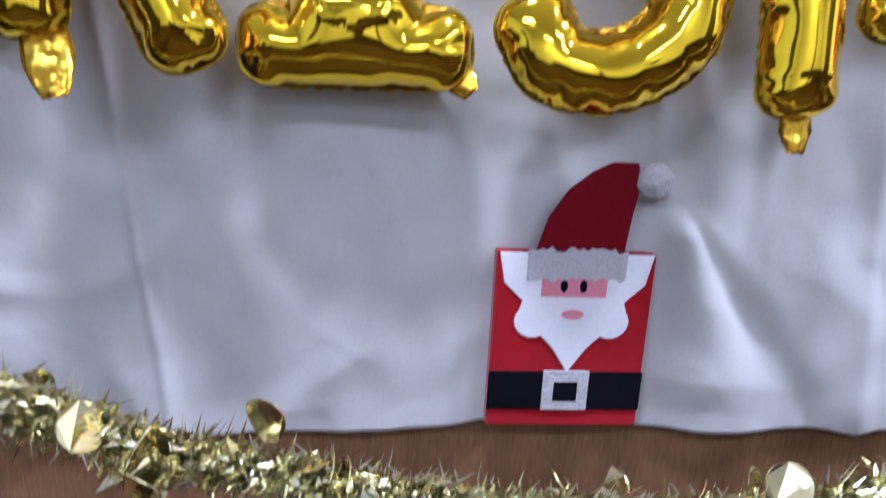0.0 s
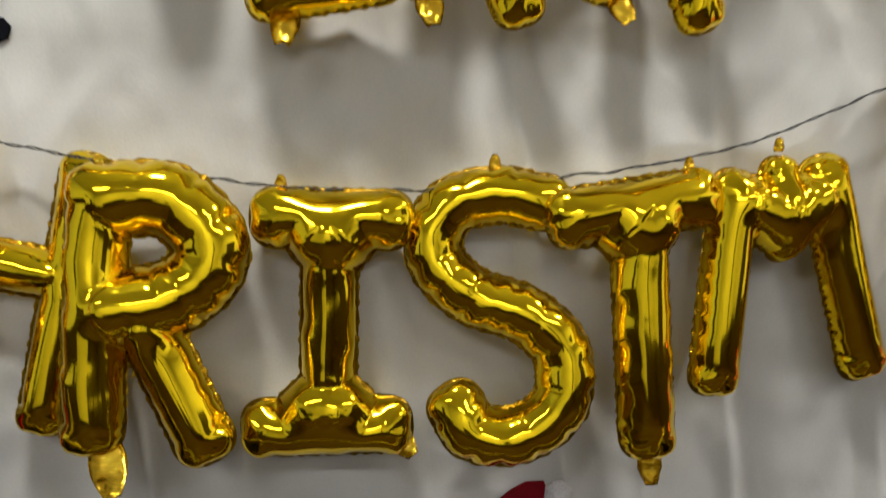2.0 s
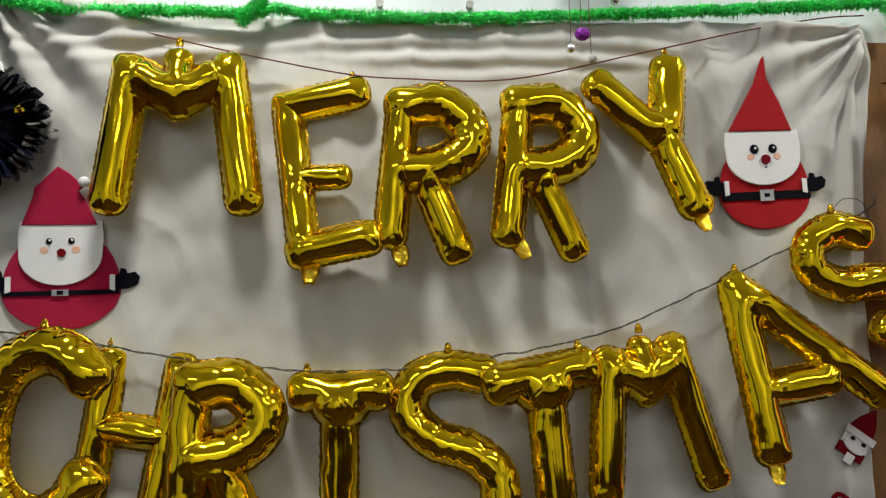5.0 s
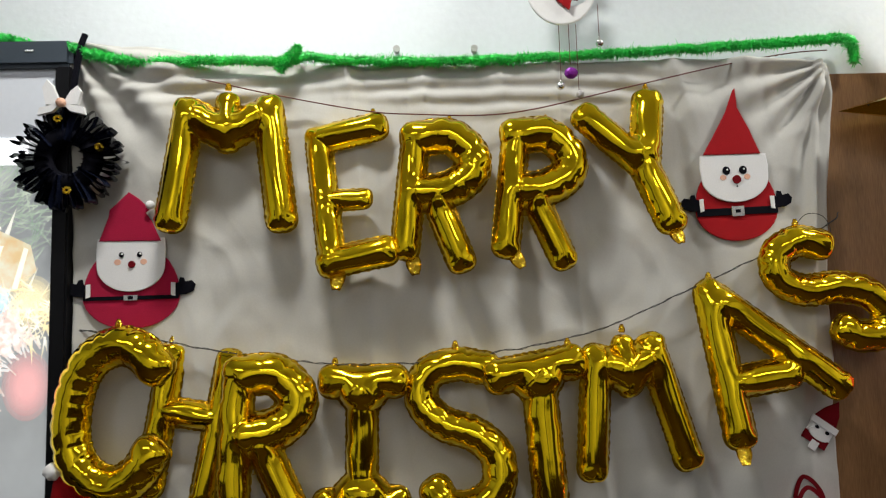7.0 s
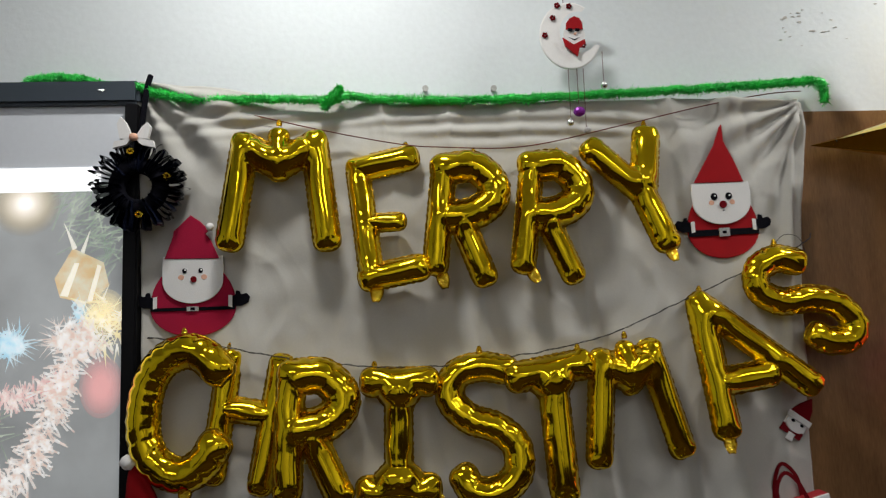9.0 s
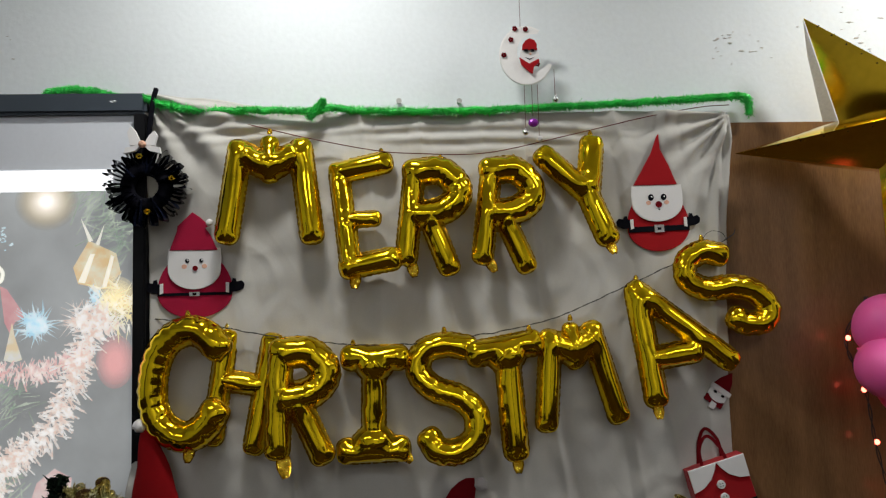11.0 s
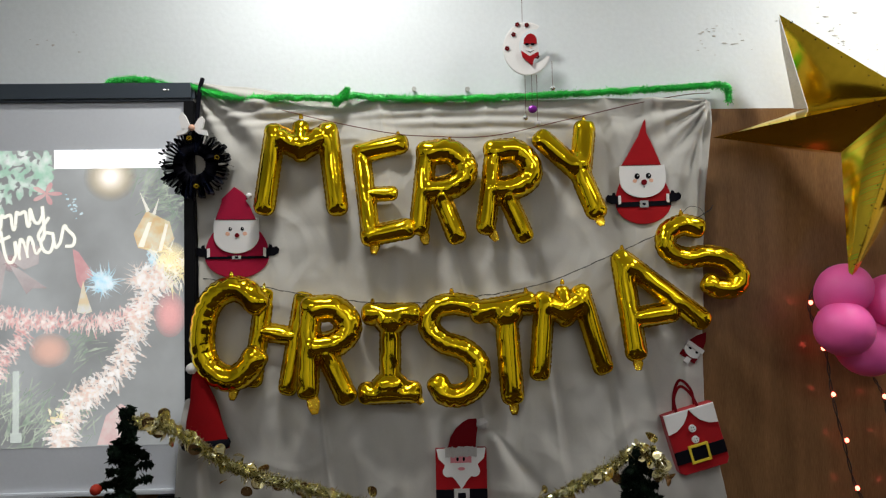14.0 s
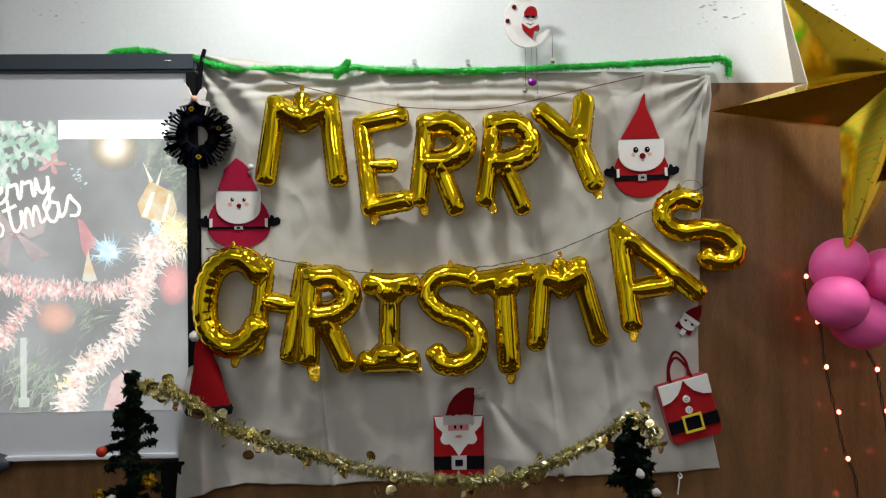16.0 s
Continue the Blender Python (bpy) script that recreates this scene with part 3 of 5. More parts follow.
def cord(name, pts, radius, mat, label, category="cord", n=8):
    bm = bmesh.new()
    sweep(bm, smooth_line(pts, n), radius, 6)
    return thing(name, bm, mat, label, category, smooth=True)


cord("letter_thread", [(-0.60, -0.012, 2.205), (-0.55, -0.03, 2.19), (-0.375, -0.05, 2.142), (-0.169, -0.05, 2.100), (-0.044, -0.05, 2.088), (0.185, -0.05, 2.086),
                       (0.459, -0.05, 2.141), (0.713, -0.03, 2.201), (0.90, -0.020, 2.235), (1.0, -0.02, 2.242)], 0.0016, THREAD, "thin red thread that carries the upper letters", "thread")
def twisted_string(name, pts, label, category):
    """Two thin strands round each other, with the small kinks of used twine."""
    path = smooth_line(pts, 26)
    path = [p + Vector((0, 0.002 * noise.noise((p.x * 31, 4, 1)), 0.0045 * noise.noise((p.x * 24, 8, 3)))) for p in path]
    bm = bmesh.new()
    for ph in (0, math.pi):
        sweep(bm, [p + Vector((0, 0.0014 * math.cos(i * 0.8 + ph), 0.0014 * math.sin(i * 0.8 + ph))) for i, p in enumerate(path)], 0.0010, 5)
    return thing(name, bm, WIRE, label, category, smooth=True)


twisted_string("letter_wire", [(-0.85, -0.012, 1.60), (-0.629, -0.05, 1.567), (-0.466, -0.05, 1.533), (-0.261, -0.05, 1.504), (-0.055, -0.05, 1.500), (0.152, -0.05, 1.520), (0.361, -0.05, 1.558),
                     (0.572, -0.04, 1.637), (0.763, -0.04, 1.717), (0.96, -0.03, 1.80), (1.00, -0.008, 1.83)], "thin dark twisted string that carries the lower letters", "string")
cord("loose_wire", [(0.868, -0.04, 1.795), (0.895, -0.05, 1.822), (0.935, -0.05, 1.815), (0.957, -0.04, 1.775), (0.940, -0.03, 1.735)], 0.0009, WIRE, "loose curled end of thin dark wire at the letter", "wire")
cord("tie_string", [(0.862, -0.006, 0.785), (0.866, -0.010, 0.760), (0.874, -0.012, 0.748), (0.866, -0.014, 0.740), (0.859, -0.012, 0.752), (0.864, -0.012, 0.735), (0.858, -0.010, 0.680)], 0.0030, CARD, "white knotted tie string below the sheet hem", "string")


# ---- felt figures and bags ----
def egg(cx, cz, rx, lo, hi, n=36):
    return [(cx + rx * math.cos(a), cz + (hi if math.sin(a) > 0 else lo) * math.sin(a)) for a in [2 * math.pi * i / n for i in range(n)]]


def felt_figure(wide, hat, hat_bend, face_low, belt=0.018, face=0.40, eye=1.0):
    """Layered felt cut-outs; the origin is the middle of the belt."""
    bm = bmesh.new()
    r = wide / 2
    plate(bm, egg(0, 0.005, r, 0.078, 0.125), -0.004, -0.010, 0)
    top = 0.14
    for s in (-1, 1):
        mx, mz = s * (r + 0.012), 0.022
        mitten = [(mx + s * x, mz + z) for x, z in ((-0.022, -0.018), (0.004, -0.017), (0.021, -0.009), (0.025, 0.006), (0.016, 0.016), (0.001, 0.013), (-0.002, 0.022), (-0.011, 0.024), (-0.014, 0.012), (-0.024, 0.008))]
        plate(bm, mitten, -0.010, -0.014, 2)
        plate(bm, [(mx + s * x, mz + z) for x, z in ((-0.031, -0.018), (-0.021, -0.021), (-0.021, 0.011), (-0.031, 0.012))], -0.0145, -0.018, 1)
    plate(bm, [(-r * 0.985, -belt / 2), (r * 0.985, -belt / 2), (r * 0.985, belt / 2), (-r * 0.985, belt / 2)], -0.0115, -0.0145, 2)
    plate(bm, rect(-0.016, 0.016, -belt * 0.7, belt * 0.7), -0.015, -0.018, 5)
    plate(bm, rect(-0.006, 0.006, -0.004, 0.004), -0.018, -0.0195, 2)
    fw = wide * face
    outline = [(-fw, top), (fw, top), (fw * 1.04, top - 0.03)] + oval(0, face_low + 0.062, fw * 1.02, 0.062, 18, -8, -172) + [(-fw * 1.04, top - 0.03)]
    plate(bm, outline[::-1], -0.0145, -0.020, 1)
    plate(bm, [(x, z + top - 0.010) for x, z in hat], -0.0205, -0.024, 0)
    for s in (-1, 1):
        plate(bm, oval(s * 0.021, top - 0.039, 0.0095 * eye, 0.0105 * eye, 16), -0.021, -0.023, 2)
        plate(bm, oval(s * 0.030, top - 0.056, 0.008, 0.007, 14), -0.0205, -0.0215, 4)
        plate(bm, oval(s * 0.021 + 0.002, top - 0.037, 0.0025, 0.0025, 10), -0.0235, -0.0245, 1)
    plate(bm, oval(0.003, top - 0.062, 0.0105 * (0.4 + 0.6 * eye), 0.0105 * (0.4 + 0.6 * eye), 16), -0.021, -0.026, 3)
    if not hat_bend:
        plate(bm, oval(0.003, top - 0.079, 0.0022, 0.0022, 10), -0.0205, -0.0212, 2)
        for s in (-1, 1):
            curl = [Vector((0.003 + s * x, -0.0205, top + z)) for x, z in smooth_line([(0.004, -0.084), (0.020, -0.096), (0.040, -0.098), (0.060, -0.088)], 5)]
            sweep(bm, curl, 0.0010, 5, 1)
    for v in bm.verts:
        v.co.y *= 0.62
    if hat_bend:
        r0 = bmesh.ops.create_icosphere(bm, subdivisions=2, radius=0.011, matrix=Matrix.Translation((hat_bend[0], -0.024, hat_bend[1] + top)))
        for v in r0["verts"]:
            for f in v.link_faces:
                f.material_index = 1
    return bm


red_hat = [(-0.076, 0.012), (-0.040, 0.068), (-0.010, 0.116), (0.014, 0.172), (0.020, 0.178), (0.021, 0.128), (0.045, 0.074), (0.068, 0.010)]
fig = thing("felt_figure", felt_figure(0.205, red_hat, None, 0.022), [RED, WHITE, BLACKFELT, DEEP, BLUSH, SILVER],
            "red felt figure with tall pointed hat and white beard", "decoration", "felt figures", at=(0.742, -0.010, 1.838))
fig.rotation_euler = (0, radians(-1.5), 0)
soft_hat = [(-0.073, 0.004), (-0.052, 0.062), (-0.050, 0.078), (-0.006, 0.120), (0.018, 0.104), (0.044, 0.078), (0.034, 0.070), (0.048, 0.050), (0.070, 0.002)]
fig = thing("felt_figure", felt_figure(0.224, soft_hat, (0.048, 0.076), 0.014, belt=0.009, face=0.345, eye=0.62), [CRIMSON, WHITE, BLACKFELT, DEEP, BLUSH, SILVER],
            "crimson felt figure with folded hat and white beard", "decoration", "felt figures", at=(-0.718, -0.010, 1.670))


def face_bag():
    """The origin is the middle of the bag's lower edge."""
    bm = bmesh.new()
    w, h = 0.090, 0.212
    box(bm, -w, w, -0.022, -0.004, 0, h, 0, 0.0015)
    plate(bm, rect(-w - 0.0005, w + 0.0005, 0.022, 0.070), -0.0225, -0.0255, 2)
    plate(bm, rect(-0.027, 0.027, 0.022, 0.072), -0.026, -0.029, 4)
    plate(bm, rect(-0.014, 0.014, 0.034, 0.058), -0.029, -0.0305, 2)
    beard = [(-w + 0.003, h), (-w + 0.010, h - 0.035), (-w + 0.032, h - 0.056)] + oval(-0.045, h - 0.080, 0.021, 0.020, 9, 140, 300) + [(-0.020, h - 0.112), (-0.008, h - 0.130), (0.0, h - 0.142), (0.008, h - 0.130), (0.020, h - 0.112)] \
        + oval(0.045, h - 0.080, 0.021, 0.020, 9, 240, 400) + [(w - 0.032, h - 0.056), (w - 0.010, h - 0.035), (w - 0.003, h)]
    plate(bm, beard[::-1], -0.0225, -0.027, 1)
    plate(bm, rect(-0.038, 0.036, h - 0.050, h - 0.024), -0.0275, -0.030, 3)
    # fleece band with a torn, uneven edge
    jag = random.Random(3)
    low = [(-0.056 + 0.112 * k / 22, h - 0.029 + jag.uniform(-0.004, 0.003)) for k in range(23)]
    high = [(0.056 - 0.112 * k / 22, h + 0.004 + jag.uniform(-0.003, 0.004)) for k in range(23)]
    plate(bm, low + high, -0.0275, -0.031, 4, 0.001)
    for s in (-1, 1):
        plate(bm, oval(s * 0.011 - 0.002, h - 0.037, 0.0042, 0.0075, 14), -0.0305, -0.032, 2)
    plate(bm, oval(0, h - 0.071, 0.013, 0.006, 16), -0.0275, -0.029, 3)
    cap = [(-0.046, h + 0.004), (-0.036, h + 0.040), (-0.016, h + 0.071), (0.008, h + 0.091), (0.030, h + 0.102), (0.056, h + 0.102), (0.063, h + 0.084), (0.056, h + 0.045), (0.052, h + 0.004)]
    plate(bm, cap[::-1], -0.020, -0.026, 5)
    for v in bm.verts:
        if v.co.y < -0.0224:
            v.co.y = -0.0224 + (v.co.y + 0.0224) * 0.4
    r0 = bmesh.ops.create_icosphere(bm, subdivisions=3, radius=0.021, matrix=Matrix.Translation((0.077, -0.024, h + 0.082)) @ Matrix.Diagonal((1, 0.6, 1, 1)))
    for v in r0["verts"]:
        v.co += v.normal * 0.003 * noise.noise(v.co * 90)
        for f in v.link_faces:
            f.material_index = 4
    return bm


thing("paper_bag_figure", face_bag(), [RED, WHITE, BLACKFELT, PINKSKIN, GREYFELT, DEEP],
      "flat red gift bag with white beard and dark cap", "decoration", at=(0.060, -0.004, 0.772))


def tote_bag():
    base = empty("gift_tote_bag", "red felt tote bag with white collar and black belt", "bag", (0.865, -0.006, 1.103))
    base.rotation_euler = (0, radians(-14.5), 0)
    w, h = 0.094, 0.222
    bm = bmesh.new()
    pts = [(-w, 0), (-w + 0.006, -h + 0.012), (-w + 0.022, -h), (w - 0.008, -h), (w + 0.004, -h + 0.020), (w, 0)]
    plate(bm, pts, -0.002, -0.040, 0, 0.004)
    part("body", bm, RED, base)
    bm = bmesh.new()
    for s in (-1, 1):
        lobe = [(0, 0.001)] + [(s * x, z) for x, z in ((0.012, -0.022), (0.03, -0.045), (0.06, -0.064), (w - 0.002, -0.07))] + [(s * (w - 0.001), 0.001)]
        plate(bm, lobe[::-s], -0.0455, -0.049, 0)
    part("collar", bm, WHITE, base, "white scalloped felt collar")
    for z in (-0.068, -0.108):
        bm = bmesh.new()
        plate(bm, oval(-0.004, z, 0.013, 0.013, 18), -0.0455, -0.050, 0)
        b = part("button", bm, WHITE, base, "round white button")
        bm = bmesh.new()
        for sx in (-1, 1):
            for sz in (-1, 1):
                plate(bm, oval(-0.004 + sx * 0.004, z + sz * 0.004, 0.0016, 0.0016, 8), -0.0512, -0.0518, 0)
        part("button_holes", bm, BLACKFELT, b)
    bm = bmesh.new()
    plate(bm, rect(-w + 0.003, w + 0.001, -0.180, -0.135), -0.0455, -0.048, 0)
    part("belt", bm, BLACKFELT, base, "black felt belt")
    bm = bmesh.new()
    for r in (rect(-0.038, 0.034, -0.132, -0.124), rect(-0.038, 0.034, -0.188, -0.180), rect(-0.038, -0.030, -0.1805, -0.1315), rect(0.026, 0.034, -0.1805, -0.1315)):
        plate(bm, r, -0.0485, -0.052, 0)
    part("buckle", bm, YELLOW, base, "yellow square buckle")
    for y, lean, hh in ((-0.040, 0.0, 0.085), (-0.006, 0.016, 0.098)):
        bm = bmesh.new()
        path = smooth_line([(-0.042, y, -0.01), (-0.036 + lean, y - 0.004, hh * 0.6), (-0.004 + lean, y - 0.008, hh), (0.026 + lean, y - 0.004, hh * 0.55), (0.040, y, -0.01)], 6)
        strip = []
        for k, c in enumerate(path):
            a, b = path[max(0, k - 1)], path[min(len(path) - 1, k + 1)]
            n = Vector((b.z - a.z, 0, a.x - b.x)).normalized() * 0.0050
            strip.append([bm.verts.new(c + v) for v in (n, -n, Vector((0, 0.002, 0)) - n, Vector((0, 0.002, 0)) + n)])
        for p, q in zip(strip, strip[1:]):
            for k in range(4):
                bm.faces.new((p[k], q[k], q[(k + 1) % 4], p[(k + 1) % 4]))
        bm.faces.new(strip[0]), bm.faces.new(strip[-1][::-1])
        part("handle", bm, DEEP, base, "looped dark red ribbon handle")


tote_bag()


def small_card():
    bm = bmesh.new()
    plate(bm, [(-0.032, 0.012), (0.030, 0.012), (0.022, 0.045), (0.004, 0.074), (-0.018, 0.044)], -0.004, -0.008, 0)
    plate(bm, rect(-0.036, 0.036, 0.000, 0.016), -0.0085, -0.011, 1)
    plate(bm, rect(-0.031, 0.031, -0.022, 0.000), -0.004, -0.007, 1)
    plate(bm, rect(-0.032, 0.032, -0.044, -0.0225), -0.004, -0.008, 0)
    plate(bm, oval(0, -0.018, 0.028, 0.014, 18), -0.0085, -0.011, 1)
    plate(bm, rect(-0.008, 0.012, -0.058, -0.036), -0.0085, -0.010, 1)
    for s in (-1, 1):
        plate(bm, oval(s * 0.014, -0.006, 0.0055, 0.004, 12), -0.0115, -0.0125, 2)
    return bm


card = thing("felt_card_figure", small_card(), [DEEP, WHITE, BLACKFELT], "small red and white felt figure pinned at an angle", "decoration", at=(0.908, -0.010, 1.312))
card.rotation_euler = (0, radians(36), 0)


def cone_figure():
    base = empty("cone_figure", "soft red felt cone with white pompom over the screen edge", "decoration", (-0.812, -0.062, 1.020))
    bm = bmesh.new()
    prev = None
    for j in range(13):
        v = j / 12
        r = 0.068 * (1 - v) ** 0.75 + 0.010
        cx = -0.030 * v ** 2.2
        ring = [bm.verts.new((cx + r * math.cos(a) * (1 + 0.04 * math.sin(3 * a + j)), -0.012 + r * 0.55 * math.sin(a), 0.265 * v)) for a in [2 * math.pi * k / 26 for k in range(26)]]
        if prev:
            for k in range(26):
                bm.faces.new((prev[k], prev[(k + 1) % 26], ring[(k + 1) % 26], ring[k]))
        else:
            bm.faces.new(ring)
        prev = ring
    bm.faces.new(prev)
    part("cone", bm, material("cone_red_felt", (0.21, 0.004, 0.006), 0.95, 0, 0.2, 14, 400, 0.4, 0.001, spec=0.1), base, smooth=True)
    bm = bmesh.new()
    bmesh.ops.create_icosphere(bm, subdivisions=3, radius=0.019, matrix=Matrix.Translation((-0.045, -0.015, 0.272)))
    for v in bm.verts:
        v.co += v.normal * 0.003 * noise.noise(v.co * 120)
    part("pompom", bm, WHITE, base, "white wool pompom", smooth=True)
    bm = bmesh.new()
    sweep(bm, [Vector((0.064 * math.cos(a), -0.012 + 0.046 * math.sin(a), 0.016)) for a in [2 * math.pi * k / 24 for k in range(25)]], 0.019, 8)
    part("brim", bm, BLACKFELT, base, "dark felt brim", smooth=True)
    bm = bmesh.new()
    plate(bm, oval(0.012, 0.018, 0.014, 0.013, 20), -0.0785, -0.0815, 0)
    part("disc", bm, YELLOW, base, "small round gold disc")


cone_figure()


# ---- projection board ----
# round joined-up handwriting: the width of each letter and its pen strokes, in heights of a small letter
SCRIPT = {
    "M": (1.9, [[(0, 0), (0.3, 1.9), (0.8, 0.3), (1.4, 1.9), (1.6, 0.1), (1.9, 0.3)]]),
    "C": (1.3, [[(1.2, 1.6), (0.8, 1.9), (0.2, 1.2), (0.2, 0.3), (0.7, 0), (1.3, 0.4)]]),
    "e": (0.9, [[(0, 0.5), (0.5, 0.55), (0.72, 0.8), (0.45, 1.0), (0.15, 0.7), (0.2, 0.2), (0.5, 0), (0.9, 0.3)]]),
    "r": (0.85, [[(0, 0.3), (0.2, 0.98), (0.32, 0.85), (0.68, 0.9), (0.66, 0.3), (0.7, 0.03), (0.85, 0.25)]]),
    "y": (1.1, [[(0, 0.3), (0.15, 1.0), (0.22, 0.3), (0.45, 0.1), (0.75, 0.5), (0.85, 1.0), (0.75, 0.1), (0.6, -0.7), (0.35, -0.95), (0.3, -0.6), (0.7, -0.1), (1.1, 0.3)]]),
    "h": (1.0, [[(0, 0.3), (0.4, 1.6), (0.25, 1.9), (0.15, 1.5), (0.15, 0)], [(0.15, 0.3), (0.6, 1), (0.75, 0.7), (0.75, 0.1), (1, 0.3)]]),
    "i": (0.6, [[(0, 0.3), (0.2, 1), (0.2, 0.2), (0.4, 0), (0.6, 0.3)]]),
    "s": (0.9, [[(0, 0.3), (0.42, 1.1), (0.55, 0.85), (0.78, 0.4), (0.6, 0), (0.2, 0.05)]]),
    "t": (0.9, [[(0.45, 1.75), (0.36, 0.6), (0.4, 0.1), (0.62, 0), (0.9, 0.3)], [(0.05, 1.2), (0.85, 1.35)]]),
    "m": (1.3, [[(0, 0.3), (0.12, 1.0), (0.14, 0)], [(0.14, 0.2), (0.4, 1.0), (0.54, 0.8), (0.55, 0)], [(0.55, 0.2), (0.85, 1.0), (0.98, 0.8), (1.0, 0.1), (1.3, 0.3)]]),
    "a": (1.05, [[(0.75, 0.9), (0.45, 1.0), (0.1, 0.6), (0.15, 0.1), (0.45, 0), (0.75, 0.5), (0.8, 0.95), (0.76, 0.15), (1.05, 0.3)]]),
}


def board():
    base = empty("projection_board", "white projection board in a slate frame with a lit picture", "board", (0, 0, 0))
    x0, x1, z0, z1, y0, y1 = -3.05, -0.858, 0.862, 2.292, 0.006, -0.040
    bm = bmesh.new()
    box(bm, x0, x1, y1, y0, z1 - 0.066, z1, 0, 0.010)
    part("frame_top", bm, FRAME, base)
    # Side bars belong to the same slate frame; black paints in their shade.
    bm = bmesh.new()
    box(bm, x1 - 0.038, x1, y1 + 0.002, y0, z0, z1 - 0.066, 0, 0.004)
    part("shaded_frame_side", bm, BLACK, base)
    bm = bmesh.new()
    box(bm, x0, x0 + 0.04, y1 + 0.002, y0, z0, z1 - 0.066, 0, 0.004)
    part("shaded_frame_side", bm, BLACK, base)
    bm = bmesh.new()
    box(bm, x0 + 0.04, x1 - 0.038, -0.018, y0, z0 + 0.012, z1 - 0.066, 0)
    part("screen", bm, SCREEN, base, "matt white screen surface")
    bm = bmesh.new()
    box(bm, x0 + 0.04, x1 - 0.038, -0.034, y0, z0 - 0.004, z0 + 0.012, 0, 0.003)
    part("frame_bottom", bm, SCREEN, base, "pale lower frame strip")
    bm = bmesh.new()
    box(bm, -0.99, -0.90, -0.05, y0, 0.72, z0 - 0.005, 0, 0.006)
    part("tray_bracket", bm, BLACK, base)
    bm = bmesh.new()
    bmesh.ops.create_uvsphere(bm, u_segments=24, v_segments=12, radius=0.045, matrix=Matrix.Translation((-1.575, -0.02, z0 - 0.012)) @ Matrix.Diagonal((1.3, 0.8, 0.8, 1)))
    part("round_bracket", bm, FRAME, base, "dark rounded bracket", smooth=True)
    bm = bmesh.new()
    box(bm, -0.965, -0.945, -0.0425, -0.0405, 2.262, 2.266, 0)
    part("maker_mark", bm, SILVER, base)
    # the lit picture
    px0, px1, pz0, pz1 = -2.85, -0.897, 1.025, 2.058
    pic = part("projected_picture", box(bmesh.new(), px0, px1, -0.0195, -0.0185, pz0, pz1), glow("picture_dark", (0.17, 0.18, 0.18), 1.0, (0.36, 0.38, 0.38), 3), base, "bright projected photograph of ornaments and tinsel")
    rnd = random.Random(4)

    def flat(name, shapes, y, mat):
        if len(shapes) < 4:
            groups = [[s] for s in shapes]
        else:
            groups = [shapes]
        for group in groups:
            bm = bmesh.new()
            for pts in group:
                pts = [(min(max(x, px0), px1), min(max(z, pz0), pz1)) for x, z in pts]
                bm.faces.new([bm.verts.new((x, y, z)) for x, z in pts])
            ob = part(name, bm, mat, pic)
            if len(group) > 1:
                tagged(ob, kind="stuff")

    def tuft(cx, cz, r, n, spread=0.012):
        out = []
        for _ in range(n):
            a = rnd.uniform(0, 2 * math.pi)
            l = r * rnd.uniform(0.4, 1)
            ox, oz = cx + rnd.gauss(0, spread), cz + rnd.gauss(0, spread)
            dx, dz = math.cos(a), math.sin(a)
            w = rnd.uniform(0.0018, 0.0042)
            out.append([(ox - dz * w, oz + dx * w), (ox + dx * l, oz + dz * l), (ox + dz * w, oz - dx * w)])
        return out

    flat("lit_bar", [rect(-1.348, -0.961, 1.992, 2.0575)], -0.0225, glow("picture_white", (1, 1, 1), 1.6))
    for e in range(14):
        r = 0.092 - 0.006 * e
        flat("lit_glow", [oval(-1.155, 1.962, r, r * 0.95, 32)], -0.0200 - e * 0.00015, glow("picture_glow", (1.0, 0.80 + 0.012 * e, 0.46 + 0.035 * e), 0.30 + 0.10 * e, alpha=0.14 + 0.02 * e))
    def strips(path, n, length, wide, drop=0.0, spread=0.008):
        """Flat strips that stand across a line, as cut foil does."""
        out = []
        for _ in range(n):
            i = rnd.random() * (len(path) - 1)
            (xa, za), (xb, zb) = path[int(i)], path[int(i) + 1]
            f = i - int(i)
            ox, oz = xa + (xb - xa) * f + rnd.gauss(0, spread), za + (zb - za) * f + rnd.gauss(0, spread)
            a = math.atan2(zb - za, xb - xa) + math.pi / 2 * rnd.choice((-1, 1)) + rnd.gauss(0, 0.45)
            dx, dz = math.cos(a), math.sin(a) - drop
            m = math.hypot(dx, dz) + 1e-6
            dx, dz, l, w = dx / m, dz / m, length * rnd.uniform(0.4, 1.1), wide * rnd.uniform(0.5, 1.2)
            out.append([(ox - dz * w, oz + dx * w), (ox + dx * l - dz * w, oz + dz * l + dx * w), (ox + dx * l + dz * w, oz + dz * l - dx * w), (ox + dz * w, oz - dx * w)])
        return out

    def foliage(x0, x1, z0, z1, n, size):
        out = []
        for _ in range(n):
            cx, cz, a, l = rnd.uniform(x0, x1), rnd.uniform(z0, z1), rnd.uniform(0, 6.28), size * rnd.uniform(0.5, 1.2)
            ca, sa = math.cos(a), math.sin(a)
            out.append([(cx + u * l * ca - v * l * sa, cz + u * l * sa + v * l * ca) for u, v in ((-1, 0), (-0.4, 0.36), (0.3, 0.34), (1, 0), (0.3, -0.34), (-0.4, -0.36))])
        return out

    def soft(name, cx, cz, rx, rz, rgb, strength, y):
        for e in range(5):
            k = 1 - 0.15 * e
            flat(name, [oval(cx, cz, rx * k, rz * k, 26)], y - e * 0.00006, glow("picture_" + name, rgb, strength * (0.75 + 0.10 * e), alpha=0.30))

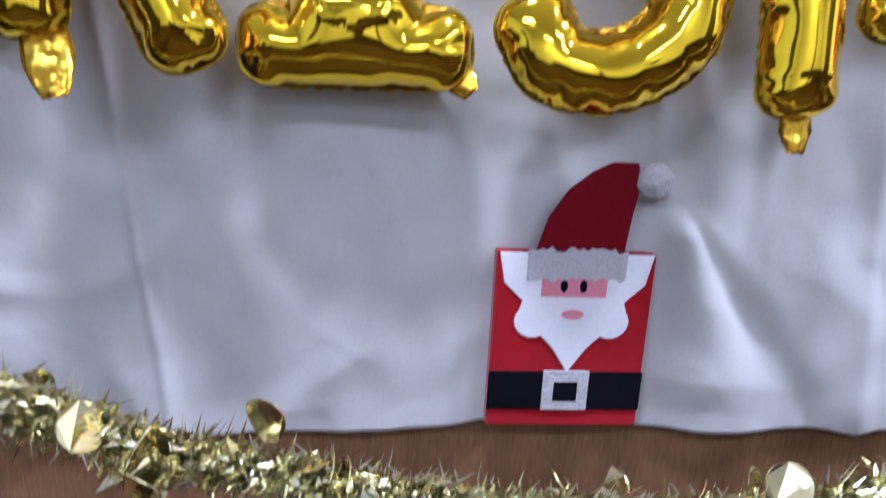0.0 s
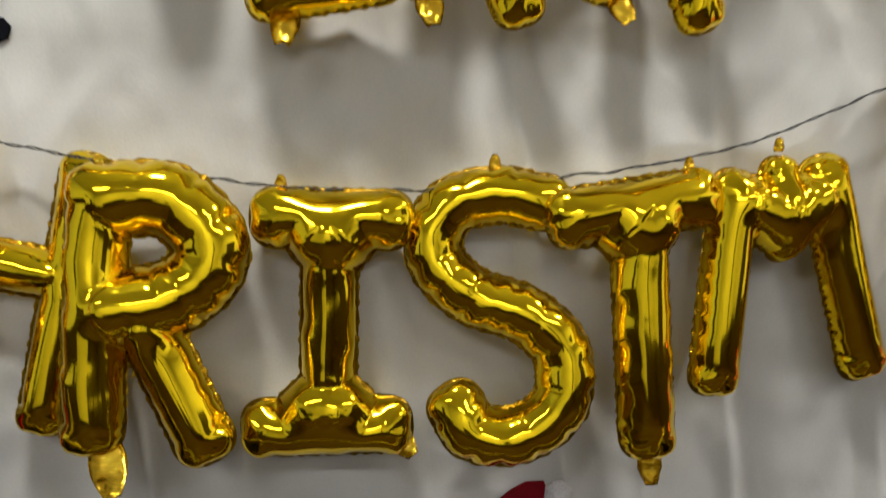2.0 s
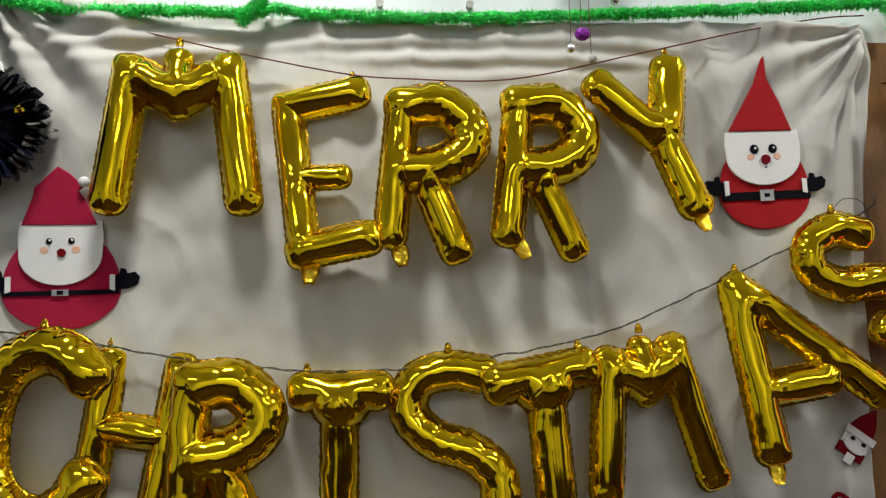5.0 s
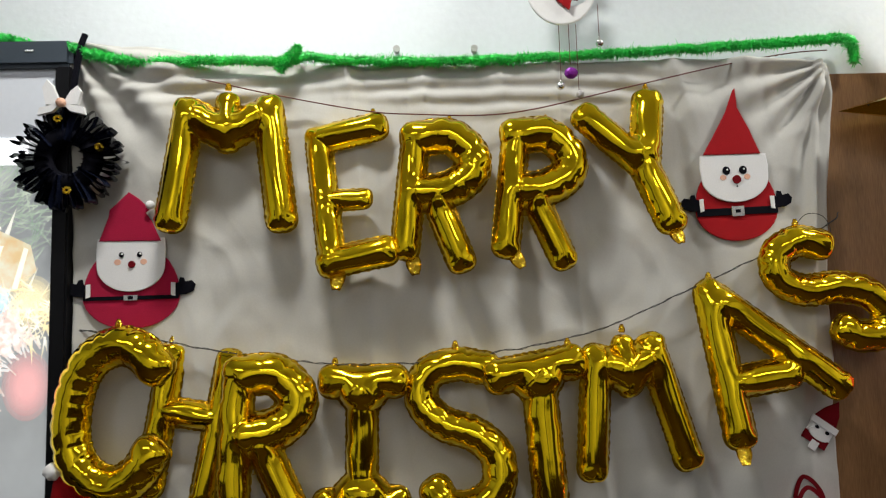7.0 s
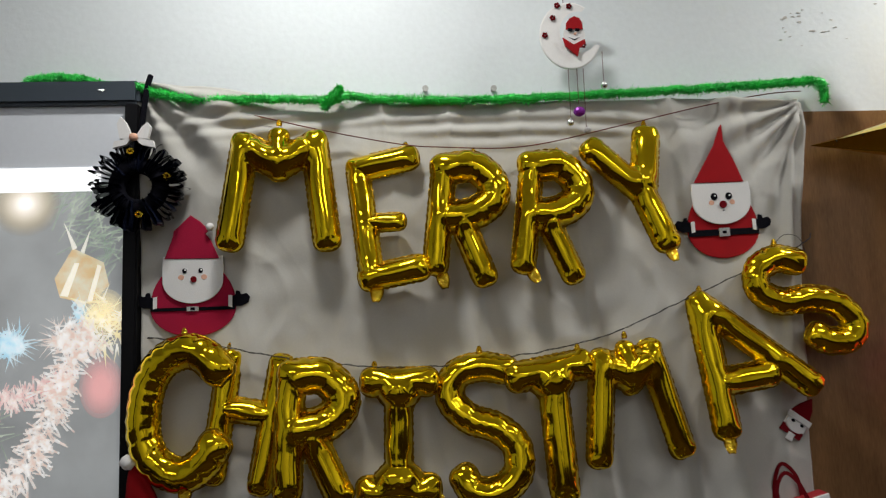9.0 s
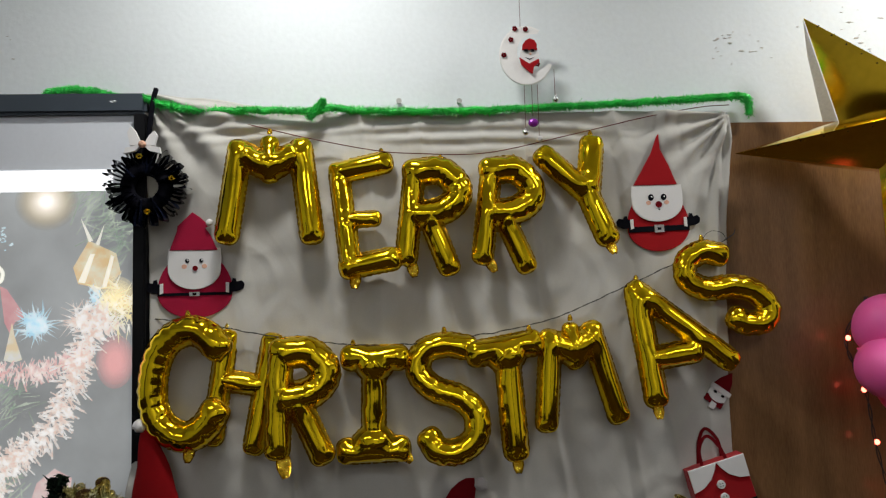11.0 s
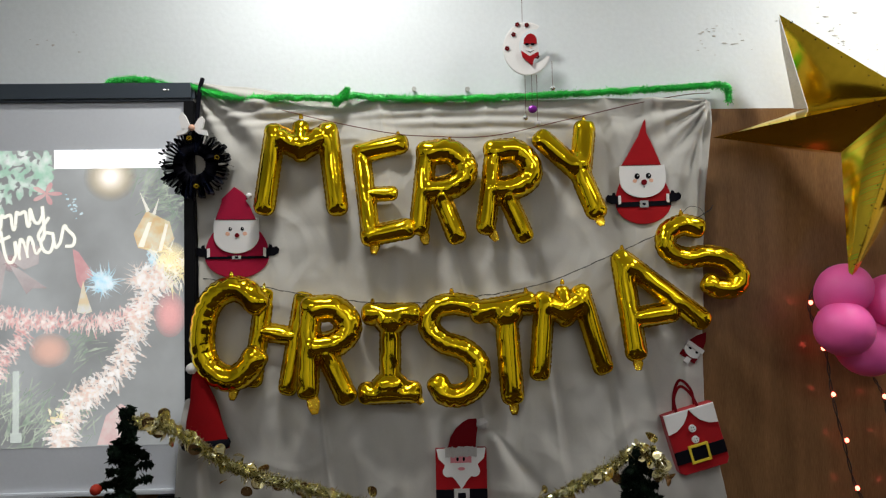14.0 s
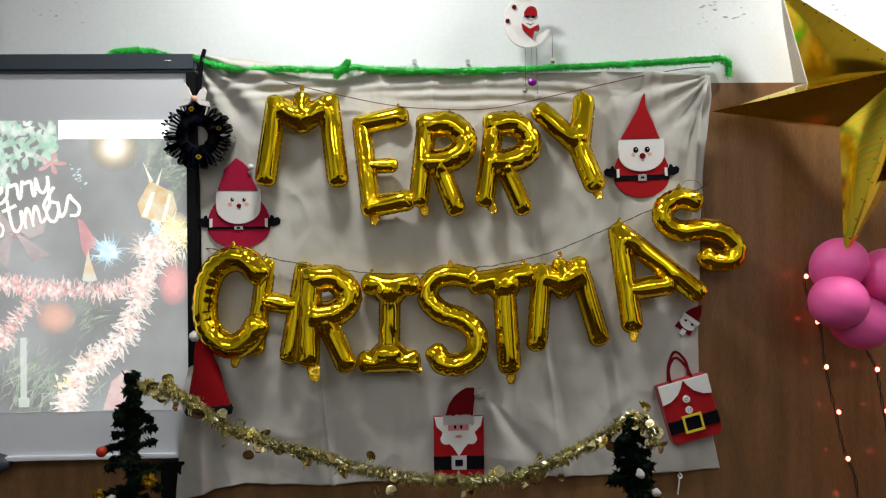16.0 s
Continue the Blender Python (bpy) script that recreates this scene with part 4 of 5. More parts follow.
    flat("fir_sprig", strips([(-1.09, 2.03), (-0.98, 1.93), (-0.92, 1.82)], 130, 0.085, 0.0016, 0.3, 0.03) + strips([(-1.57, 1.22), (-1.42, 1.14), (-1.30, 1.06)], 170, 0.085, 0.0018, 0.0, 0.05) + strips([(-1.28, 1.42), (-1.20, 1.33)], 40, 0.07, 0.0016, 0.2, 0.02), -0.0203, glow("picture_fir", (0.30, 0.42, 0.30), 0.8, (0.72, 0.80, 0.62), 20, alpha=0.75))
    flat("leaf", foliage(-1.75, -1.36, 1.90, 2.055, 170, 0.026) + foliage(-1.60, -1.50, 1.82, 1.92, 30, 0.024), -0.0205, glow("picture_leaf", (0.42, 0.70, 0.52), 0.9, (0.95, 1.0, 0.94), 26, alpha=0.75))
    soft("ribbon_knot", -1.495, 1.665, 0.030, 0.030, (0.55, 0.34, 0.34), 0.9, -0.0206)
    flat("ribbon_loop", [[(-1.50, 1.67), (-1.56, 1.745), (-1.63, 1.74), (-1.64, 1.67), (-1.58, 1.64)], [(-1.49, 1.67), (-1.45, 1.735), (-1.395, 1.72), (-1.40, 1.66), (-1.45, 1.64)], [(-1.50, 1.66), (-1.46, 1.64), (-1.37, 1.575), (-1.42, 1.575), (-1.44, 1.555)], [(-1.51, 1.66), (-1.53, 1.66), (-1.60, 1.54), (-1.55, 1.56), (-1.53, 1.53)]], -0.0225, glow("picture_ribbon", (0.44, 0.33, 0.33), 0.9, (0.66, 0.58, 0.56), 14, alpha=0.80))
    flat("poinsettia", [[(-1.375 + 0.055 * (0.55 + 0.45 * math.cos(5 * a)) * math.cos(a), 1.905 + 0.042 * (0.55 + 0.45 * math.cos(5 * a)) * math.sin(a)) for a in [2 * math.pi * k / 50 + 0.3 for k in range(50)]], [(-1.285, 1.71), (-1.265, 1.70), (-1.225, 1.64), (-1.215, 1.615), (-1.24, 1.60), (-1.255, 1.57), (-1.27, 1.60)]], -0.0206, glow("picture_red", (0.80, 0.30, 0.32), 0.9, (0.95, 0.55, 0.52), 18, alpha=0.75))
    flat("gift", [[(-1.075, 1.76), (-1.03, 1.84), (-0.95, 1.80), (-0.935, 1.74), (-0.98, 1.69), (-1.06, 1.71)]], -0.0206, glow("picture_amber", (0.95, 0.62, 0.22), 0.95, (1.0, 0.92, 0.65), 30, alpha=0.75))
    flat("gift_ribbon", [[(-1.060, 1.715), (-1.025, 1.80), (-1.012, 1.80), (-1.040, 1.712)], [(-1.03, 1.835), (-1.055, 1.91), (-1.018, 1.84)], [(-1.01, 1.83), (-0.985, 1.89), (-1.0, 1.825)], [(-0.99, 1.70), (-0.965, 1.795), (-0.955, 1.79), (-0.978, 1.695)]], -0.0209, glow("picture_amber_light", (1.0, 0.95, 0.80), 1.2, alpha=0.75))
    flat("blue_pompom", tuft(-1.180, 1.592, 0.058, 170, 0.014) + tuft(-1.01, 1.665, 0.034, 60) + strips([(-1.30, 1.90), (-1.27, 1.82)], 16, 0.012, 0.003), -0.0207, glow("picture_blue", (0.45, 0.75, 0.90), 1.0, (0.85, 0.97, 1.0), 40, alpha=0.75))
    flat("bell", [[(-1.270, 1.49), (-1.256, 1.56), (-1.248, 1.60), (-1.240, 1.56), (-1.217, 1.49), (-1.243, 1.482)]], -0.0208, glow("picture_bell", (0.95, 0.72, 0.40), 0.95, (0.9, 0.92, 0.85), 30, alpha=0.8))
    soft("peach_bauble", -1.362, 1.360, 0.070, 0.060, (0.88, 0.50, 0.38), 0.95, -0.0206)
    soft("pink_bauble", -0.950, 1.475, 0.056, 0.080, (0.95, 0.42, 0.40), 1.0, -0.0207)
    flat("pink_gift", [[(-1.20, 1.03), (-1.17, 1.13), (-1.12, 1.17), (-1.07, 1.14), (-1.08, 1.03)]], -0.0207, glow("picture_pink", (0.86, 0.46, 0.44), 0.9, (1.0, 0.78, 0.72), 24, alpha=0.75))
    soft("lit_flower", -0.945, 1.665, 0.055, 0.065, (1.0, 0.84, 0.46), 1.15, -0.0208)
    flat("yellow_leaf", tuft(-0.945, 1.64, 0.06, 110, 0.030) + foliage(-1.365, -1.305, 1.085, 1.155, 26, 0.014), -0.0211, glow("picture_yellow", (1.0, 0.82, 0.42), 1.1, (1.0, 0.97, 0.85), 30, alpha=0.8))
    flat("copper_tinsel", strips([(-1.66, 1.47), (-1.567, 1.481), (-1.485, 1.469), (-1.40, 1.459), (-1.31, 1.459), (-1.18, 1.449), (-1.10, 1.469), (-1.03, 1.512)], 640, 0.034, 0.0024) + strips([(-1.44, 1.43), (-1.535, 1.304), (-1.57, 1.272)], 200, 0.034, 0.0024), -0.0212, glow("picture_copper", (0.72, 0.36, 0.34), 1.0, (1.0, 0.88, 0.80), 60, alpha=0.78))
    flat("white_tinsel", strips([(-0.97, 1.61), (-1.012, 1.583), (-1.053, 1.490), (-1.084, 1.386), (-1.125, 1.284), (-1.207, 1.221), (-1.279, 1.170), (-1.315, 1.075), (-1.32, 1.04)], 900, 0.044, 0.0027, 0.5, 0.014) + tuft(-1.045, 1.60, 0.075, 90, 0.012), -0.0214, glow("picture_tinsel", (0.78, 0.58, 0.48), 1.0, (1, 1, 0.96), 70, alpha=0.78))
    flat("candle", [rect(-1.486, -1.464, 1.075, 1.29), rect(-1.493, -1.455, 1.045, 1.078)], -0.0215, glow("picture_candle", (0.86, 0.95, 0.86), 0.95, alpha=0.55))
    text_mat = glow("picture_text", (1.0, 0.97, 0.82), 1.25)
    for words, x, z, size, slope in (("Merry", -1.690, 1.735, 0.060, 12), ("Christmas", -1.825, 1.578, 0.066, 15)):
        bm = bmesh.new()
        ca, sa, at = math.cos(radians(slope)), math.sin(radians(slope)), 0.0
        for char in words:
            wide, strokes = SCRIPT[char]
            for st in strokes:
                line = [Vector((x + size * ((at + u) * ca - v * sa), -0.0222, z + size * ((at + u) * sa + v * ca))) for u, v in smooth_line(st, 6)]
                sweep(bm, line, 0.0052, 6)
            at += wide
        for v in bm.verts:
            v.co.y = -0.0222 + (v.co.y + 0.0222) * 0.1
        part("lettering", bm, text_mat, pic, f"cream handwritten word {words} in the picture")


board()


# ---- wreath ----
def wreath():
    base = empty("paper_wreath", "black glossy paper loop wreath with white bow", "wreath", (-0.846, -0.062, 1.993))
    bm = bmesh.new()
    sweep(bm, [Vector((0.056 * math.cos(a), 0, 0.056 * math.sin(a))) for a in [2 * math.pi * k / 40 for k in range(41)]], 0.022, 10)
    part("ring", bm, BLACKFELT, base, smooth=True)
    bm = bmesh.new()
    n, wide = 20, 0.013
    a, b = [], []
    for k in range(n):
        t = 2 * math.pi * k / n
        x, z = 0.080 + 0.040 * math.cos(t), 0.0062 * math.sin(t) * (1 + 0.5 * math.cos(t))
        a.append(bm.verts.new((x, -wide, z))), b.append(bm.verts.new((x, wide, z)))
    for k in range(n):
        bm.faces.new((a[k], a[(k + 1) % n], b[(k + 1) % n], b[k]))
    me = mesh_of("paper_loop", bm, GLOSSPAPER)
    rnd = random.Random(9)
    for i in range(84):
        ob = new("paper_loop", me)
        ob.parent = base
        ob.location = (0, rnd.uniform(-0.020, 0.014), 0)
        ob.rotation_euler = Euler((rnd.uniform(-0.25, 0.25), 2 * math.pi * i / 42 + rnd.uniform(-0.05, 0.05), rnd.uniform(-0.12, 0.12)), "YXZ")
        ob.scale = (rnd.uniform(0.93, 1.05), 1, rnd.uniform(0.7, 1.3))
    for s, up in ((-1, 0.062), (1, 0.046)):
        bm = bmesh.new()
        plate(bm, [(0, 0.116), (s * 0.020, 0.116 + up * 0.75), (s * 0.034, 0.116 + up), (s * 0.044, 0.116 + up * 0.7), (s * 0.036, 0.118)][::-s], -0.030, -0.036, 0, 0.003)
        part("bow_loop", bm, WHITE, base, "white ribbon bow loop")
        bm = bmesh.new()
        plate(bm, [(0, 0.122), (s * 0.050, 0.112), (s * 0.054, 0.094), (s * 0.020, 0.102)][::s], -0.031, -0.037, 0, 0.002)
        part("bow_tail", bm, WHITE, base, "white ribbon bow tail")
    bm = bmesh.new()
    bmesh.ops.create_icosphere(bm, subdivisions=2, radius=0.011, matrix=Matrix.Translation((0.002, -0.046, 0.121)))
    part("bow_knot", bm, BLUSH, base, "small copper bead")
    for x, z in ((0.012, -0.078), (-0.012, 0.088), (0.082, 0.02)):
        bm = bmesh.new()
        for k in range(7):
            a = 2 * math.pi * k / 7
            bmesh.ops.create_icosphere(bm, subdivisions=1, radius=0.0045, matrix=Matrix.Translation((x + 0.007 * math.cos(a), -0.030, z + 0.006 * math.sin(a))))
        part("gold_rosette", bm, TAB, base, "tiny gold rosette")
    bm = bmesh.new()
    sweep(bm, smooth_line([(0.005, -0.004, 0.05), (0.004, 0.005, 0.16), (0.010, 0.02, 0.27), (0.016, 0.03, 0.312)], 5), 0.008, 6)
    part("hanging_strap", bm, BLACKFELT, base, "black cloth strap")


wreath()


# ---- tinsel ----
def bisect_index(run, s):
    lo, hi = 0, len(run) - 1
    while lo < hi:
        mid = (lo + hi) // 2
        lo, hi = (mid + 1, hi) if run[mid] < s else (lo, mid)
    return lo


def fuzz(path, count, length, width, seed, core=0.003, flat=1.0):
    """Short fine strips that stand out all round a cord."""
    rnd = random.Random(seed)
    verts, faces = [], []
    run = list(itertools.accumulate((b - a).length for a, b in zip(path, path[1:])))
    for _ in range(count):
        s = rnd.random() * run[-1]
        i = min(bisect_index(run, s), len(path) - 2)
        a, b = path[i], path[i + 1]
        p = a.lerp(b, rnd.random())
        d = (b - a).normalized()
        o = Vector((rnd.gauss(0, 1), rnd.gauss(0, 1) * flat, rnd.gauss(0, 1)))
        o = (o - d * o.dot(d) * 0.6).normalized()
        l = length * rnd.uniform(0.45, 1.1)
        w = d.cross(o).normalized().lerp(d, rnd.uniform(-0.6, 0.6)) * width * rnd.uniform(0.6, 1.3)
        bend = Vector((rnd.gauss(0, 0.25), rnd.gauss(0, 0.25), rnd.gauss(0, 0.25) - 0.15)) * l
        q = p + o * core
        n = len(verts)
        verts += [q - w, q + w, q + o * l * 0.6 + w, q + o * l * 0.6 - w, q + o * l + bend]
        faces += [(n, n + 1, n + 2, n + 3), (n + 3, n + 2, n + 4)]
    return verts, faces


def fuzz_part(name, data, mat, parent, label=""):
    me = bpy.data.meshes.new(name)
    me.from_pydata([tuple(v) for v in data[0]], [], data[1])
    me.materials.append(mat)
    ob = new(name, me)
    ob.parent = parent
    return tagged(ob, label, kind="stuff")


def green_garland(pts, count, label):
    base = empty("green_tinsel_garland", label, "garland", (0, 0, 0))
    path = [p + Vector((0, 0.003 * noise.noise((p.x * 19, 1, 2)), 0.005 * noise.noise((p.x * 23, 5, 7)))) for p in smooth_line(pts, 14)]
    bm = bmesh.new()
    sweep(bm, path, lambda u: 0.0085 + 0.004 * noise.noise((u * 34, 3, 1)), 8)
    part("cord", bm, GREEN, base)
    fuzz_part("tinsel_fringe", fuzz(path, count, 0.0085, 0.0012, 3, 0.006), GREEN, base)
    tufts = [p for k, p in enumerate(path) if noise.noise((k * 0.37, 2, 9)) > 0.12]
    fuzz_part("tinsel_tuft", fuzz(tufts, count // 4, 0.0150, 0.0011, 8, 0.006), GREEN, base)


green_garland([(-0.868, -0.027, 2.280), (-0.80, -0.042, 2.250), (-0.683, -0.042, 2.232), (-0.50, -0.042, 2.232), (-0.345, -0.042, 2.227), (-0.30, -0.042, 2.238), (-0.20, -0.027, 2.232), (0.0, -0.027, 2.227),
               (0.251, -0.027, 2.232), (0.45, -0.027, 2.240), (0.672, -0.027, 2.250), (0.90, -0.027, 2.262), (1.050, -0.027, 2.268), (1.064, -0.027, 2.235), (1.064, -0.027, 2.205)], 30000,
              "bright green tinsel garland along the top of the sheet")
green_garland([(-1.19, 0.0, 2.280), (-1.16, -0.008, 2.300), (-1.10, -0.012, 2.311), (-1.03, -0.012, 2.305), (-0.97, -0.006, 2.292), (-0.93, 0.0, 2.280)], 3500, "short end of green tinsel lying over the board top")


green_garland([(-0.318, -0.046, 2.262), (-0.330, -0.052, 2.240), (-0.350, -0.055, 2.220), (-0.362, -0.055, 2.200)], 3000, "loose bunched end of green tinsel on the garland")


def gold_garland():
    base = empty("gold_tinsel_garland", "pale gold tinsel garland with round sequins between small trees", "garland", (0, 0, 0))
    y = -0.28
    path = smooth_line([(-0.99, y, 1.162), (-0.875, y, 1.142), (-0.786, y, 1.09), (-0.697, y, 1.027), (-0.554, y, 0.97), (-0.41, y, 0.93), (-0.266, y, 0.882), (-0.122, y, 0.853), (0.024, y, 0.836), (0.17, y, 0.836), (0.298, y, 0.87), (0.409, y, 0.919), (0.521, y, 0.975), (0.585, y - 0.01, 1.022), (0.63, y - 0.05, 1.030), (0.660, y - 0.05, 0.995), (0.665, y - 0.06, 0.955)], 10)
    bm = bmesh.new()
    sweep(bm, path, 0.003, 6)
    part("cord", bm, GOLDT, base)
    fuzz_part("tinsel_fringe", fuzz(path, 13000, 0.026, 0.0025, 7), GOLDT, base)
    bm = bmesh.new()
    bmesh.ops.create_circle(bm, cap_ends=True, segments=20, radius=0.0165)
    for v in bm.verts:
        v.co.z = 14 * (v.co.x ** 2) + 0.002 * v.co.y / 0.0165
    bmesh.ops.solidify(bm, geom=bm.faces[:], thickness=0.0008)
    me = mesh_of("sequin", bm, DISC)
    rnd = random.Random(11)
    for i in range(125):
        ob = new("sequin", me)
        ob.parent = base
        p = path[rnd.randrange(2, len(path) - 2)]
        ob.location = p + Vector((rnd.gauss(0, 0.012), rnd.gauss(0, 0.018), rnd.gauss(-0.006, 0.020)))
        ob.rotation_euler = (rnd.gauss(1.45, 0.6), rnd.gauss(0, 0.6), rnd.uniform(0, 6.28))
        k = rnd.choice((0.8, 1.1, 1.1, 1.3))
        ob.scale = (k, k, k)


gold_garland()


def small_tree(x, y, top, seed, lean, spread=0.27, widest=0.26):
    base = empty("artificial_tree", "small dark green artificial fir tree standing on the floor", "tree", (x, y, 0), "small fir trees")
    rnd = random.Random(seed)
    bm = bmesh.new()
    sweep(bm, smooth_line([(0, 0, 0), (0.005, 0, top * 0.4), (-0.005, 0, top * 0.75), (lean, 0, top - 0.01)], 6), lambda u: 0.014 * (1 - u) + 0.004, 8)
    part("trunk", bm, BARK, base, smooth=True)
    bm = bmesh.new()
    box(bm, -0.10, 0.10, -0.012, 0.012, 0, 0.02, 0, 0.004)
    box(bm, -0.012, 0.012, -0.10, 0.10, 0.0205, 0.04, 0, 0.004)
    part("stand", bm, BLACK, base)
    verts, faces = [], []
    bm = bmesh.new()
    n = 95
    for i in range(n):
        h = top * (0.12 + 0.88 * (i / n) ** 0.8)
        r = min(widest, 0.024 + (top - h) * spread) * rnd.uniform(0.6, 1.0)
        a = i * 2.399 + rnd.uniform(-0.9, 0.9)
        o = Vector((lean * (h / top) ** 3, 0, h))
        tip = o + Vector((r * math.cos(a), r * math.sin(a), rnd.uniform(-0.02, 0.05)))
        path = [o, o.lerp(tip, 0.5) + Vector((0, 0, 0.012)), tip]
        sweep(bm, path, lambda u: 0.003 * (1 - u) + 0.001, 4)
        for line, many, leaf in ((path, 110 + int(650 * r), 0.015), ([path[1].lerp(tip, 0.5), tip], 90, 0.019)):
            v, f = fuzz(line, many, leaf, 0.0050, seed * 100 + i, 0.001)
            faces += [tuple(k + len(verts) for k in q) for q in f]
            verts += v
    v, f = fuzz([Vector((0, 0, top * 0.2)), Vector((0, 0, top * 0.6)), Vector((lean, 0, top))], 3200, 0.024, 0.005, seed + 50, 0.002)
    faces += [tuple(k + len(verts) for k in q) for q in f]
    verts += v
    tagged(part("branch_twigs", bm, BARK, base), kind="stuff")
    fuzz_part("needles", (verts, faces), NEEDLE, base)
    return base


tree = small_tree(-0.985, -0.29, 1.165, 21, 0.0)
bm = bmesh.new()
bmesh.ops.create_uvsphere(bm, u_segments=20, v_segments=12, radius=0.017)
thing("red_bauble", bm, material("red_gloss", (0.5, 0.04, 0.02), 0.15, 0.3), "small shiny red bauble on the fir tree", "bauble", smooth=True, at=(-1.062, -0.33, 0.968))
small_tree(0.615, -0.29, 1.03, 33, -0.015, 0.40, 0.085)


def gold_bow(x, y, z, size, turn):
    base = empty("gold_bow", "small crumpled gold foil bow on the fir tree", "bow", (x, y, z), "gold tree bows")
    base.rotation_euler = (0, turn, 0)
    for k, a in enumerate((0.5, 1.4, 2.6, 3.7, 4.7, 5.6)):
        bm = bmesh.new()
        d, u = Vector((math.cos(a), 0, math.sin(a))), Vector((-math.sin(a), 0, math.cos(a)))
        line = [d * size * r + Vector((0, -h * size, 0)) for r, h in ((0, 0), (0.45, 0.35), (0.95, 0.25), (1.0, 0.02), (0.6, -0.1), (0.1, -0.05))]
        rows = [[bm.verts.new(p + u * size * w * 0.30) for w in (-1, 0.2, 1)] for p in line]
        for p, q in zip(rows, rows[1:]):
            for i in range(2):
                bm.faces.new((p[i], p[i + 1], q[i + 1], q[i]))
        bmesh.ops.solidify(bm, geom=bm.faces[:], thickness=0.0006)
        part("loop", bm, TAB, base)


gold_bow(-0.905, -0.36, 0.885, 0.024, 0.3)
gold_bow(-1.055, -0.36, 0.842, 0.022, 1.2)


def wool_tuft(x, y, z, r, seed):
    bm = bmesh.new()
    bmesh.ops.create_icosphere(bm, subdivisions=3, radius=r)
    for v in bm.verts:
        v.co *= 1 + 0.45 * noise.noise(v.co * 60 + Vector((seed, 0, 0)))
    thing("wool_tuft", bm, GREYFELT, "scrap of white wool caught in the fir tree", "wool", "white tree tufts", smooth=True, at=(x, y, z))


wool_tuft(-1.010, -0.385, 0.842, 0.014, 1)
wool_tuft(0.600, -0.385, 0.880, 0.014, 2)
wool_tuft(0.650, -0.385, 0.822, 0.012, 3)


# ---- crescent hanging ----
def crescent():
    base = empty("paper_crescent", "white paper crescent with a little snow figure", "decoration", (0.322, -0.062, 2.394))
    bm = bmesh.new()
    outer = oval(0, 0, 0.086, 0.096, 34, 58, 342)
    inner = oval(0.026, 0.010, 0.056, 0.062, 26, 322, 78)
    plate(bm, outer + inner, 0.0, -0.005, 0)
    part("crescent", bm, CARD, base)
    bm = bmesh.new()
    plate(bm, oval(0.010, 0.000, 0.030, 0.030, 24), -0.007, -0.011, 0)
    plate(bm, [(-0.014, 0.014), (0.034, 0.014), (0.033, 0.034), (0.026, 0.046), (0.012, 0.052), (-0.002, 0.046), (-0.012, 0.032)], -0.0115, -0.015, 1)
    plate(bm, [(-0.024, -0.010), (0.006, -0.030), (0.038, -0.014), (0.040, -0.026), (0.022, -0.040), (0.016, -0.064), (0.004, -0.054), (-0.018, -0.034)], -0.0115, -0.015, 1)
    plate(bm, rect(-0.008, 0.004, 0.008, 0.016), -0.0155, -0.0165, 2)
    plate(bm, rect(0.012, 0.024, 0.008, 0.016), -0.0155, -0.0165, 2)
    plate(bm, oval(0.012, 0.002, 0.0035, 0.0035, 10), -0.0115, -0.0145, 3)
    plate(bm, [(-0.006, -0.008), (0.009, -0.014), (0.024, -0.008), (0.009, -0.0175)], -0.0115, -0.0125, 2)
    part("snow_figure", bm, [WHITE, RED, BLACKFELT, BLUSH], base, "little white figure with red cap and scarf")
    for x, z in ((-0.034, 0.086), (0.000, 0.084), (-0.048, 0.050), (-0.072, 0.000), (0.034, -0.030)):
        for k in range(5):
            a = 2 * math.pi * k / 5 + x * 40
            petal = bmesh.new()
            bmesh.ops.create_icosphere(petal, subdivisions=1, radius=0.0042, matrix=Matrix.Translation((x + 0.0052 * math.cos(a), -0.009, z + 0.0052 * math.sin(a))))
            part("petal", petal, DEEP, base, "tiny dark red petal")
    for x, z0, z1 in ((-0.010, -0.092, -0.240), (0.014, -0.094, -0.195), (0.088, -0.045, -0.135), (0.032, -0.094, -0.262), (-0.015, 0.30, 0.095)):
        bm = bmesh.new()
        sweep(bm, [Vector((x, -0.002, z0)), Vector((x, -0.002, z1))], 0.0009, 5)
        part("string", bm, THREAD, base)
    for x, z, m in ((-0.012, -0.248, SILVER), (0.088, -0.143, SILVER), (0.034, -0.270, GREYFELT)):
        bm = bmesh.new()
        bmesh.ops.create_icosphere(bm, subdivisions=2, radius=0.010, matrix=Matrix.Translation((x, -0.004, z)))
        box(bm, x - 0.002, x + 0.002, -0.006, -0.002, z + 0.009, z + 0.014)
        part("bell", bm, m, base, "small jingle bell")
    bm = bmesh.new()
    bmesh.ops.create_icosphere(bm, subdivisions=2, radius=0.017, matrix=Matrix.Translation((0.014, -0.006, -0.218)) @ Matrix.Diagonal((1.0, 0.8, 0.85, 1)))
    part("bead", bm, PURPLE, base, "purple foil bead")


crescent()


